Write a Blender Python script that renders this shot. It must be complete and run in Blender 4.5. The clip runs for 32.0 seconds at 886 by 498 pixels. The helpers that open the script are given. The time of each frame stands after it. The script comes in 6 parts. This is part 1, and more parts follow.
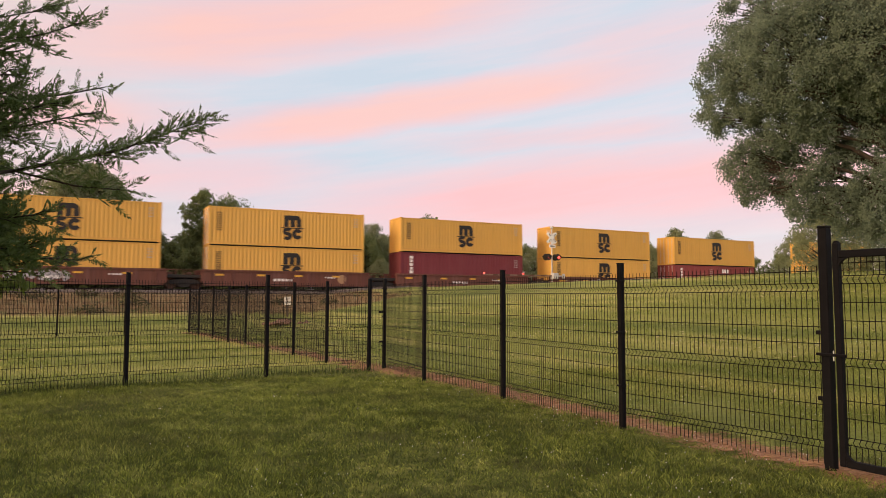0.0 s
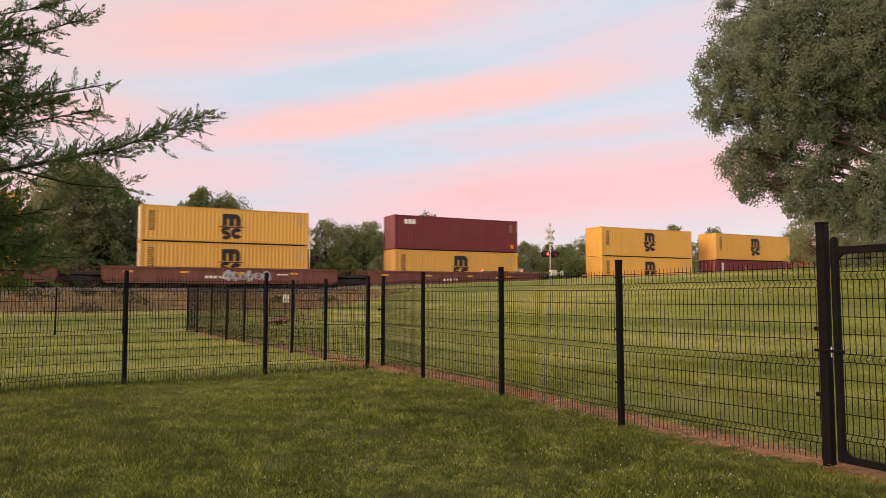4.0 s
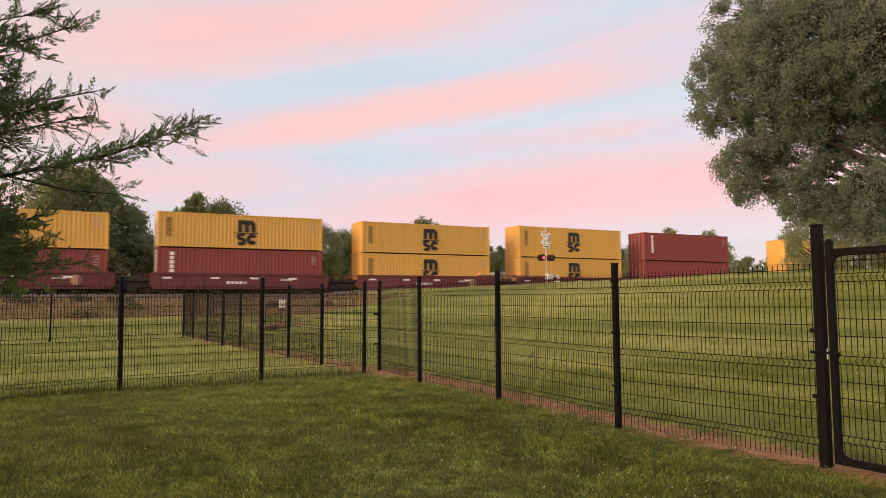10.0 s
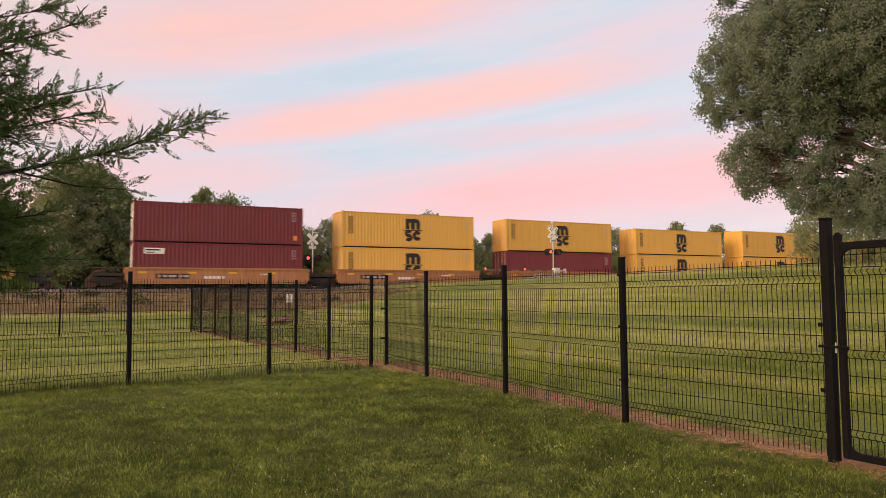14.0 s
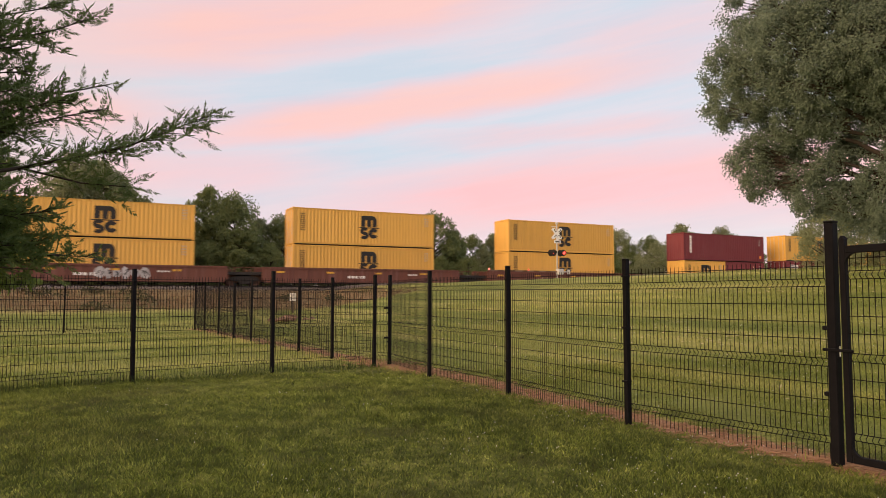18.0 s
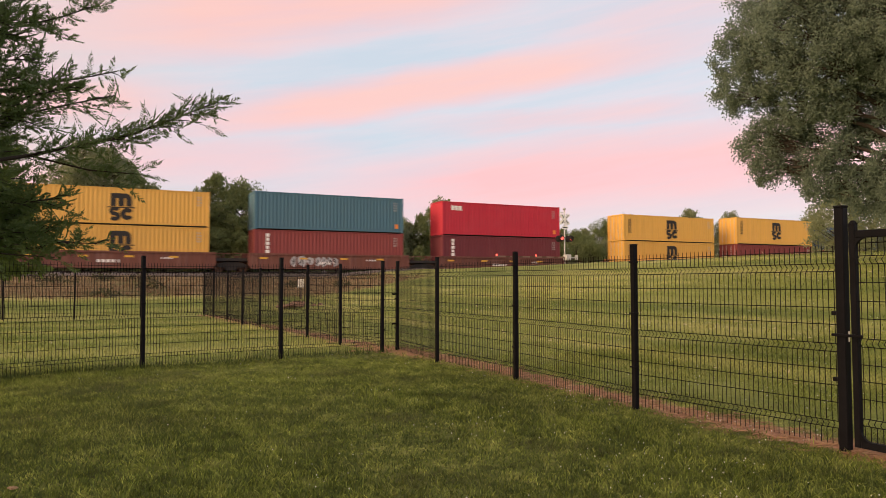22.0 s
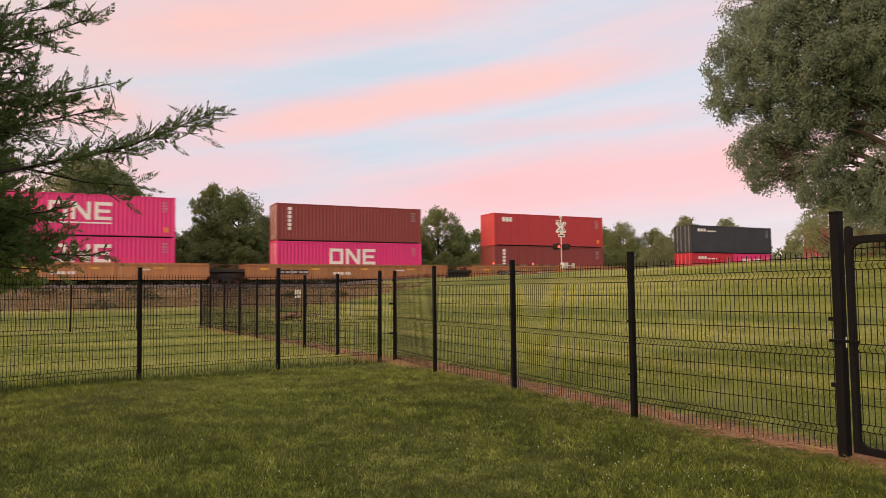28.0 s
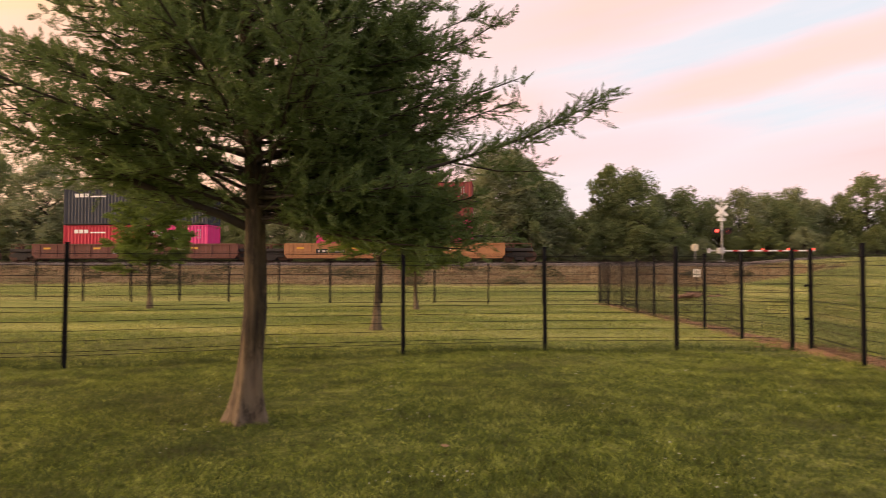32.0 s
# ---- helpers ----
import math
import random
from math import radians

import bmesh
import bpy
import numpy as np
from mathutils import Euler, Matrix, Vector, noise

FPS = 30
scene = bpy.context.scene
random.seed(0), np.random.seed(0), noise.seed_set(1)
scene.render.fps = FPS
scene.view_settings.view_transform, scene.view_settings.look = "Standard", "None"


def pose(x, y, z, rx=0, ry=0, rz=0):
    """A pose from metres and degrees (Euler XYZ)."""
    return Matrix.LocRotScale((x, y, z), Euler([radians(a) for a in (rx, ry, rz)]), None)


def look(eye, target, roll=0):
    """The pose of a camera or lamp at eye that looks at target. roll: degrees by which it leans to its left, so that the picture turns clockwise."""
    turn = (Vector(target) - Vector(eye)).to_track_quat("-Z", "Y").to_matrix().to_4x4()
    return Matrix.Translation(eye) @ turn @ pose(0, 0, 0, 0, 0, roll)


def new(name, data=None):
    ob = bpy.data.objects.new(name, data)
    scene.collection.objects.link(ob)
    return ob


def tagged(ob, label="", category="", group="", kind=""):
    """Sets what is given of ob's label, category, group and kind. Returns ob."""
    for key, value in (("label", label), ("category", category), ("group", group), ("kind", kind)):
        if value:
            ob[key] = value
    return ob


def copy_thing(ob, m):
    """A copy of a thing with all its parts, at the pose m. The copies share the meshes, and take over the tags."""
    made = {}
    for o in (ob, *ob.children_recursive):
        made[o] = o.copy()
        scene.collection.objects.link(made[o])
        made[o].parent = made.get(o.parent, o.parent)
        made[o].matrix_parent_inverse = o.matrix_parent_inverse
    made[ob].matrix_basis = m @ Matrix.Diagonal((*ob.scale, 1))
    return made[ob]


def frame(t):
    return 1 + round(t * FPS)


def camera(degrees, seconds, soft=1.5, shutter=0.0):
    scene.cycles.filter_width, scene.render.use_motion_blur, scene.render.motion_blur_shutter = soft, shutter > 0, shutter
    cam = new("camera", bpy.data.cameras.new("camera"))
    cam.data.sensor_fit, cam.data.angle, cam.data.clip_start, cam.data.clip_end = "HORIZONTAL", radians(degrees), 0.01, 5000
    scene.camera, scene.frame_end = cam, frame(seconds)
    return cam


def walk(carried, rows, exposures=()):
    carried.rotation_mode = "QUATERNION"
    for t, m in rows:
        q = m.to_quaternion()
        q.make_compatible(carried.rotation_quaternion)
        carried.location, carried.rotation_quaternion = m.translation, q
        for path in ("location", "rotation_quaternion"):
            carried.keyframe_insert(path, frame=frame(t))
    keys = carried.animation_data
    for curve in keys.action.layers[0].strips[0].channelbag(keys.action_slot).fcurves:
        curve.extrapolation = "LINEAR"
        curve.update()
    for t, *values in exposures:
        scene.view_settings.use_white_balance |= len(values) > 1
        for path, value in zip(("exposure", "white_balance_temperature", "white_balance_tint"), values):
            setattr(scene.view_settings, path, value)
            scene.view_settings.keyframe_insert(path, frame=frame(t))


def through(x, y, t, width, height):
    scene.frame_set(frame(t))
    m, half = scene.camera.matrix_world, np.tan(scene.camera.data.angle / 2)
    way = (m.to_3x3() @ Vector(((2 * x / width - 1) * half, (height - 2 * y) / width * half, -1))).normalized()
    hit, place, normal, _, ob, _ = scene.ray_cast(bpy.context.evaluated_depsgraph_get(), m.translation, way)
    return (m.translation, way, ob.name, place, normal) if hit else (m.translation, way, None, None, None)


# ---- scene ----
cam = camera(65.0, 32.0, soft=0.8, shutter=0.24)
PATH = [
    (0, pose(0, 0, 1.45, 94.20, -0.10, 0.00)),
    (0.5, pose(0, 0, 1.45, 94.16, -0.06, -0.10)),
    (1, pose(0, 0, 1.45, 94.03, -0.08, -0.22)),
    (1.5, pose(0, 0, 1.45, 93.94, -0.10, -0.33)),
    (2, pose(0, 0, 1.45, 93.94, -0.12, -0.37)),
    (2.5, pose(0, 0, 1.45, 93.97, -0.05, -0.31)),
    (3, pose(0, 0, 1.45, 93.95, 0.03, -0.22)),
    (3.5, pose(0, 0, 1.45, 93.90, 0.05, -0.17)),
    (5.5, pose(0, 0, 1.45, 94.44, 0.15, -0.02)),
    (6, pose(0, 0, 1.45, 94.46, 0.20, -0.05)),
    (6.5, pose(0, 0, 1.45, 94.46, 0.34, 0.01)),
    (7, pose(0, 0, 1.45, 94.47, 0.41, 0.13)),
    (7.5, pose(0, 0, 1.45, 94.49, 0.51, 0.21)),
    (8, pose(0, 0, 1.45, 94.50, 0.49, 0.14)),
    (8.5, pose(0, 0, 1.45, 94.40, 0.43, -0.03)),
    (9, pose(0, 0, 1.45, 94.30, 0.39, -0.20)),
    (9.5, pose(0, 0, 1.45, 94.27, 0.34, -0.33)),
    (10, pose(0, 0, 1.45, 94.32, 0.41, -0.42)),
    (10.5, pose(0, 0, 1.45, 94.28, 0.50, -0.41)),
    (11, pose(0, 0, 1.45, 94.21, 0.53, -0.35)),
    (11.5, pose(0, 0, 1.45, 94.14, 0.47, -0.30)),
    (12, pose(0, 0, 1.45, 94.13, 0.36, -0.32)),
    (12.5, pose(0, 0, 1.45, 94.13, 0.34, -0.33)),
    (13, pose(0, 0, 1.45, 94.08, 0.38, -0.26)),
    (13.5, pose(0, 0, 1.45, 93.94, 0.50, -0.08)),
    (14, pose(0, 0, 1.45, 93.87, 0.49, 0.14)),
    (14.5, pose(0, 0, 1.45, 93.87, 0.49, 0.29)),
    (16.5, pose(0, 0, 1.45, 93.84, 0.12, 0.37)),
    (17, pose(0, 0, 1.45, 93.76, 0.04, 0.34)),
    (17.5, pose(0, 0, 1.45, 93.82, -0.01, 0.36)),
    (18, pose(0, 0, 1.45, 93.87, 0.00, 0.42)),
    (18.5, pose(0, 0, 1.45, 93.81, 0.10, 0.62)),
    (19, pose(0, 0, 1.45, 93.64, 0.21, 0.86)),
    (19.5, pose(0, 0, 1.45, 93.43, 0.24, 0.99)),
    (20, pose(0, 0, 1.45, 93.23, 0.30, 1.02)),
    (20.5, pose(0, 0, 1.45, 93.06, 0.34, 1.04)),
    (21, pose(0, 0, 1.45, 92.89, 0.35, 1.09)),
    (21.5, pose(0, 0, 1.45, 92.74, 0.21, 1.09)),
    (22, pose(0, 0, 1.45, 92.72, 0.12, 1.04)),
    (22.5, pose(0, 0, 1.45, 92.79, 0.12, 1.01)),
    (23, pose(0, 0, 1.45, 92.89, 0.18, 0.99)),
    (23.5, pose(0, 0, 1.45, 92.93, 0.25, 0.92)),
    (24, pose(0, 0, 1.45, 92.97, 0.33, 0.90)),
    (24.5, pose(0, 0, 1.45, 92.96, 0.31, 0.92)),
    (25, pose(0, 0, 1.45, 92.94, 0.25, 1.00)),
    (25.5, pose(0, 0, 1.45, 93.00, 0.21, 1.07)),
    (27.5, pose(0, 0, 1.45, 93.32, 0.57, 0.81)),
    (28, pose(0, 0, 1.45, 93.47, 0.63, 0.81)),
    (28.5, pose(0, 0, 1.45, 93.66, 0.63, 0.79)),
    (29, pose(0, 0, 1.45, 93.77, 0.61, 0.78)),
    (29.5, pose(0, 0, 1.45, 93.81, 0.57, 0.88)),
    (30, pose(0, 0, 1.45, 93.81, 0.50, 1.39)),
    (30.5, pose(0, 0, 1.45, 93.61, 0.46, 3.56)),
    (30.8, pose(0, 0, 1.45, 93.38, 0.29, 6.74)),
    (31, pose(0, 0, 1.45, 93.18, 0.20, 9.99)),
    (31.5, pose(0, 0, 1.45, 92.55, 0.03, 19.84)),
    (31.7, pose(0, 0, 1.45, 92.30, 0.04, 24.70)),
    (32, pose(0, 0, 1.45, 91.87, -0.08, 32.62)),
]
walk(cam, PATH, exposures=((0, 0.0, 6500, 10), (30.5, 0.0, 6500, 10), (31.5, 0.18, 6750, 13), (32, 0.28, 7100, 16)))

# ---- plan: e runs along the track, n across it, away from the camera ----
TRACK_YAW = 27.22
U = Vector((0.8893, 0.4574, 0))
N = Vector((-0.4574, 0.8893, 0))
RAIL_Z = 2.24
NEAR_FACE = 53.34          # near side of the containers
TRACK_N = NEAR_FACE + 1.22


def P(e, n, z=0.0):
    return U * e + N * n + Vector((0, 0, z))


def smooth(a, b, x):
    k = np.clip((x - a) / (b - a), 0, 1)
    return k * k * (3 - 2 * k)


def ground_z(x, y):
    """Height of the land: flat yard, grass bank up to the road, low bank up to the track."""
    x, y = np.asarray(x, float), np.asarray(y, float)
    e, n = 0.8893 * x + 0.4574 * y, -0.4574 * x + 0.8893 * y
    ramp = np.clip((e - 7.2) / 15.0, 0, 1)
    bank = 2.40 * (0.55 * ramp + 0.45 * ramp * ramp * (3 - 2 * ramp))
    side = np.clip((n - 33.0) / 15.5, 0, 1)
    sub = 1.85 * side + 0.12 * smooth(48, 51, n)
    z = np.maximum(bank, sub) + 0.25 * np.exp(-((bank - sub) / 0.35) ** 2) * np.minimum(bank, sub) / 2.0
    z = np.minimum(z, 2.46)
    roll = 0.03 * np.sin(x * 0.55 + 0.3) * np.cos(y * 0.43) + 0.02 * np.sin(x * 1.3 + y * 0.9)
    far = smooth(60, 70, n)
    z = z * (1 - far) + 1.6 * far
    flat = smooth(49.5, 51.5, n) * (1 - smooth(58, 60, n))
    return z + roll * (1 - flat) * np.clip((np.hypot(x, y) - 3) / 3, 0, 1)


def gz(p):
    return float(ground_z(p[0], p[1]))


# ---- world and light ----
world = bpy.data.worlds.new("dusk_sky")
scene.world = world
world.use_nodes = True
wt = world.node_tree
wt.nodes.clear()


def wn(kind):
    return wt.nodes.new(kind)


def wm(op, a, b=None, c=None, clamp=False):
    nd = wn("ShaderNodeMath")
    nd.operation, nd.use_clamp = op, clamp
    for i, v in enumerate((a, b, c)):
        if v is None:
            continue
        if isinstance(v, (int, float)):
            nd.inputs[i].default_value = v
        else:
            wt.links.new(v, nd.inputs[i])
    return nd.outputs[0]


def wmix(fac, a, b):
    nd = wn("ShaderNodeMix")
    nd.data_type = "RGBA"
    for sock, v in ((nd.inputs[0], fac), (nd.inputs[6], a), (nd.inputs[7], b)):
        if isinstance(v, (int, float)):
            sock.default_value = v
        elif isinstance(v, tuple):
            sock.default_value = (*v, 1)
        else:
            wt.links.new(v, sock)
    return nd.outputs[2]


coord = wn("ShaderNodeTexCoord")
sep = wn("ShaderNodeSeparateXYZ")
wt.links.new(coord.outputs["Generated"], sep.inputs[0])
sx, sy, sz = sep.outputs
az = wm("ARCTAN2", sx, sy)                       # 0 straight ahead, + to the right
el = wm("ARCSINE", wm("MAXIMUM", sz, -0.2))
# slow drift that bends and frays the cloud streaks
comb = wn("ShaderNodeCombineXYZ")
wt.links.new(wm("MULTIPLY", az, 2.2), comb.inputs[0])
wt.links.new(wm("MULTIPLY", el, 9.0), comb.inputs[1])
frayed = wn("ShaderNodeTexNoise")
frayed.inputs["Scale"].default_value = 1.0
frayed.inputs["Detail"].default_value = 5.0
frayed.inputs["Roughness"].default_value = 0.55
wt.links.new(comb.outputs[0], frayed.inputs["Vector"])
fray = wm("SUBTRACT", frayed.outputs[0], 0.5)
combf = wn("ShaderNodeCombineXYZ")
wt.links.new(wm("MULTIPLY", az, 11.0), combf.inputs[0])
wt.links.new(wm("MULTIPLY", wm("SUBTRACT", el, wm("MULTIPLY", az, 0.12)), 40.0), combf.inputs[1])
frilled = wn("ShaderNodeTexNoise")
frilled.inputs["Scale"].default_value = 1.0
frilled.inputs["Detail"].default_value = 4.0
wt.links.new(combf.outputs[0], frilled.inputs["Vector"])
frill = wm("SUBTRACT", frilled.outputs[0], 0.5)


def streak(a0, e0, slope, bend, above, below, a_mid, a_half, much=1.0, soft=0.5):
    """A long thin cloud: height e0 at azimuth a0, rising by slope, thinning out above and below, over a span of azimuth."""
    da = wm("SUBTRACT", az, a0)
    line = wm("ADD", wm("MULTIPLY", da, slope), wm("MULTIPLY", wm("MULTIPLY", da, da), bend))
    off = wm("SUBTRACT", wm("SUBTRACT", el, e0), line)
    off = wm("ADD", off, wm("ADD", wm("MULTIPLY", fray, 0.035), wm("MULTIPLY", frill, 0.016)))
    d = wm("MAXIMUM", wm("DIVIDE", off, above), wm("DIVIDE", off, -below))
    v = wm("SUBTRACT", 1.0, d, clamp=True)
    h = wm("MULTIPLY", wm("SUBTRACT", 1.0 + soft, wm("MULTIPLY", wm("ABSOLUTE", wm("SUBTRACT", az, a_mid)), 1.0 / a_half), clamp=True), much)
    return wm("MULTIPLY", wm("MULTIPLY", v, wm("SUBTRACT", 2.0, v)), h)


# azimuth, height, slope, bend, depth above and below, middle and half of the span, strength
STREAKS = [
    (-0.185, 0.384, 0.184, 0.0, 0.070, 0.066, -0.195, 0.332, 1.0),
    (0.026, 0.280, 0.145, -0.091, 0.044, 0.033, -0.03, 0.350, 1.0),
    (0.179, 0.230, 0.041, -0.018, 0.018, 0.022, 0.179, 0.198, 0.60),
    (0.118, 0.155, 0.074, -0.12, 0.060, 0.080, 0.25, 0.40, 1.0),
    (-0.339, 0.170, 0.057, 0.10, 0.034, 0.048, -0.36, 0.20, 0.60),
    (0.298, 0.350, 0.06, 0.0, 0.045, 0.030, 0.32, 0.16, 0.45),
    (-0.42, 0.235, 0.05, 0.0, 0.045, 0.050, -0.56, 0.20, 0.8),
    (-0.80, 0.26, 0.10, 0.0, 0.090, 0.090, -0.98, 0.40, 1.0),
    (-0.50, 0.120, 0.02, 0.0, 0.040, 0.040, -0.75, 0.25, 1.0),
]
cloud = None
for row in STREAKS:
    k = streak(*row)
    cloud = k if cloud is None else wm("MAXIMUM", cloud, k)
# the same kind of streaks over the rest of the dome
comb2 = wn("ShaderNodeCombineXYZ")
wt.links.new(wm("MULTIPLY", az, 0.9), comb2.inputs[0])
wt.links.new(wm("ADD", wm("MULTIPLY", el, 7.0), wm("MULTIPLY", az, -0.9)), comb2.inputs[1])
rest = wn("ShaderNodeTexNoise")
rest.inputs["Scale"].default_value = 1.3
rest.inputs["Detail"].default_value = 6.0
wt.links.new(comb2.outputs[0], rest.inputs["Vector"])
soft_cloud = wm("MULTIPLY", wm("SUBTRACT", rest.outputs[0], 0.46), 4.0, clamp=True)
outside = wm("MULTIPLY", wm("SUBTRACT", wm("ABSOLUTE", wm("ADD", az, 0.15)), 0.9), 2.0, clamp=True)
high = wm("MULTIPLY", wm("SUBTRACT", el, 0.42), 5.0, clamp=True)
cloud = wm("MAXIMUM", cloud, wm("MULTIPLY", soft_cloud, wm("ADD", 0.30, wm("MULTIPLY", wm("MAXIMUM", outside, high), 0.6))))
# clear air: pale blue above, lavender pink low down, warm towards the set sun on the left
low = wm("SUBTRACT", 1.0, wm("DIVIDE", el, 0.20), clamp=True)
sky_clear = wmix(low, (0.60, 0.665, 0.745), (0.81, 0.555, 0.605))
leftward = wm("MULTIPLY", wm("SUBTRACT", wm("MULTIPLY", az, -1.0), 0.25), 1.5, clamp=True)
leftward = wm("MULTIPLY", leftward, leftward)
sky_clear = wmix(wm("MULTIPLY", leftward, 0.75), sky_clear, (1.0, 0.64, 0.38))
rise = wm("MULTIPLY", wm("SUBTRACT", el, 0.15), 9.0, clamp=True)
pink = wmix(rise, (1.0, 0.495, 0.50), (1.0, 0.54, 0.49))
pink = wmix(leftward, pink, (1.0, 0.57, 0.36))
# fine wisps drawn out along the streaks
comb3 = wn("ShaderNodeCombineXYZ")
wt.links.new(wm("MULTIPLY", az, 2.6), comb3.inputs[0])
wt.links.new(wm("MULTIPLY", wm("SUBTRACT", el, wm("MULTIPLY", az, 0.14)), 26.0), comb3.inputs[1])
wisps = wn("ShaderNodeTexNoise")
wisps.inputs["Scale"].default_value = 1.0
wisps.inputs["Detail"].default_value = 6.0
wisps.inputs["Roughness"].default_value = 0.6
wt.links.new(comb3.outputs[0], wisps.inputs["Vector"])
wisp = wm("SUBTRACT", wisps.outputs[0], 0.5)
cloud = wm("ADD", cloud, wm("MULTIPLY", wisp, 0.75), clamp=True)
sky_clear = wmix(wm("ADD", 0.40, wm("MULTIPLY", wisp, 2.4), clamp=True), sky_clear, (0.75, 0.705, 0.755))
pink = wmix(cloud, (0.95, 0.58, 0.615), pink)
# afterglow behind the thin cloud
sky_clear = wmix(wm("MULTIPLY", leftward, 0.8), sky_clear, (1.0, 0.60, 0.32))
# peach where the streaks are thickest
pink = wmix(wm("MULTIPLY", wm("ADD", wm("MULTIPLY", wisp, 1.6), wm("SUBTRACT", cloud, 0.55)), wm("MULTIPLY", rise, 0.6), clamp=True), pink, (1.0, 0.64, 0.52))
colour = wmix(wm("MULTIPLY", cloud, 0.88), sky_clear, pink)
# air light from the low sun, added over the painted clouds
sky = wn("ShaderNodeTexSky")
sky.sky_type, sky.sun_disc = "NISHITA", False
sky.sun_elevation, sky.sun_rotation = radians(12), radians(-130)
back = wn("ShaderNodeBackground")
wt.links.new(colour, back.inputs[0])
# the sky glows most low down where the sun has gone, left of the lawn
aside = wm("SUBTRACT", 1.0, wm("DIVIDE", wm("ABSOLUTE", wm("ADD", az, 2.05)), 0.95), clamp=True)
lowdown = wm("SUBTRACT", 1.0, wm("DIVIDE", wm("ABSOLUTE", el), 0.5), clamp=True)
wt.links.new(wm("ADD", 1.0, wm("MULTIPLY", wm("MULTIPLY", aside, lowdown), 3.0)), back.inputs[1])
air = wn("ShaderNodeBackground")
wt.links.new(sky.outputs[0], air.inputs[0])
air.inputs[1].default_value = 0.02
add = wn("ShaderNodeAddShader")
wt.links.new(back.outputs[0], add.inputs[0])
wt.links.new(air.outputs[0], add.inputs[1])
out = wn("ShaderNodeOutputWorld")
wt.links.new(add.outputs[0], out.inputs[0])

sun_data = bpy.data.lights.new("low_sun_glow", "SUN")
sun_data.energy, sun_data.angle, sun_data.color = 2.6, radians(30), (1.0, 0.72, 0.46)
sun = new("low_sun_glow", sun_data)
sun.matrix_world = look((-34.5, -29.0, 9.6), (0, 0, 0))

# ---- materials ----
def material(name, rough=0.6, metal=0.0):
    m = bpy.data.materials.new(name)
    m.use_nodes = True
    b = m.node_tree.nodes["Principled BSDF"]
    b.inputs["Roughness"].default_value = rough
    b.inputs["Metallic"].default_value = metal
    return m, m.node_tree, b


def mnoise(nt, scale, detail=4.0, rough=0.55, vec=None, stretch=None, coords="Object"):
    tc = nt.nodes.new("ShaderNodeTexCoord")
    src = tc.outputs[coords] if vec is None else vec
    if stretch:
        mp = nt.nodes.new("ShaderNodeMapping")
        mp.inputs["Scale"].default_value = stretch
        nt.links.new(src, mp.inputs[0])
        src = mp.outputs[0]
    t = nt.nodes.new("ShaderNodeTexNoise")
    t.inputs["Scale"].default_value = scale
    t.inputs["Detail"].default_value = detail
    t.inputs["Roughness"].default_value = rough
    nt.links.new(src, t.inputs["Vector"])
    return t.outputs[0]


def mramp(nt, fac, stops):
    r = nt.nodes.new("ShaderNodeValToRGB")
    while len(r.color_ramp.elements) < len(stops):
        r.color_ramp.elements.new(0.5)
    for el_, (pos, col) in zip(r.color_ramp.elements, stops):
        el_.position = pos
        el_.color = (*col, 1) if len(col) == 3 else col
    nt.links.new(fac, r.inputs[0])
    return r.outputs[0]


def mmix(nt, fac, a, b, blend="MIX"):
    nd = nt.nodes.new("ShaderNodeMix")
    nd.data_type, nd.blend_type = "RGBA", blend
    for sock, v in ((nd.inputs[0], fac), (nd.inputs[6], a), (nd.inputs[7], b)):
        if isinstance(v, (int, float)):
            sock.default_value = v
        elif isinstance(v, tuple):
            sock.default_value = (*v, 1)
        else:
            nt.links.new(v, sock)
    return nd.outputs[2]


def mmath(nt, op, a, b=0.0, clamp=False):
    nd = nt.nodes.new("ShaderNodeMath")
    nd.operation, nd.use_clamp = op, clamp
    for i, v in enumerate((a, b)):
        if isinstance(v, (int, float)):
            nd.inputs[i].default_value = v
        else:
            nt.links.new(v, nd.inputs[i])
    return nd.outputs[0]


def mbump(nt, b, height, strength=0.3, dist=0.02):
    bp = nt.nodes.new("ShaderNodeBump")
    bp.inputs["Strength"].default_value = strength
    bp.inputs["Distance"].default_value = dist
    nt.links.new(height, bp.inputs["Height"])
    nt.links.new(bp.outputs[0], b.inputs["Normal"])


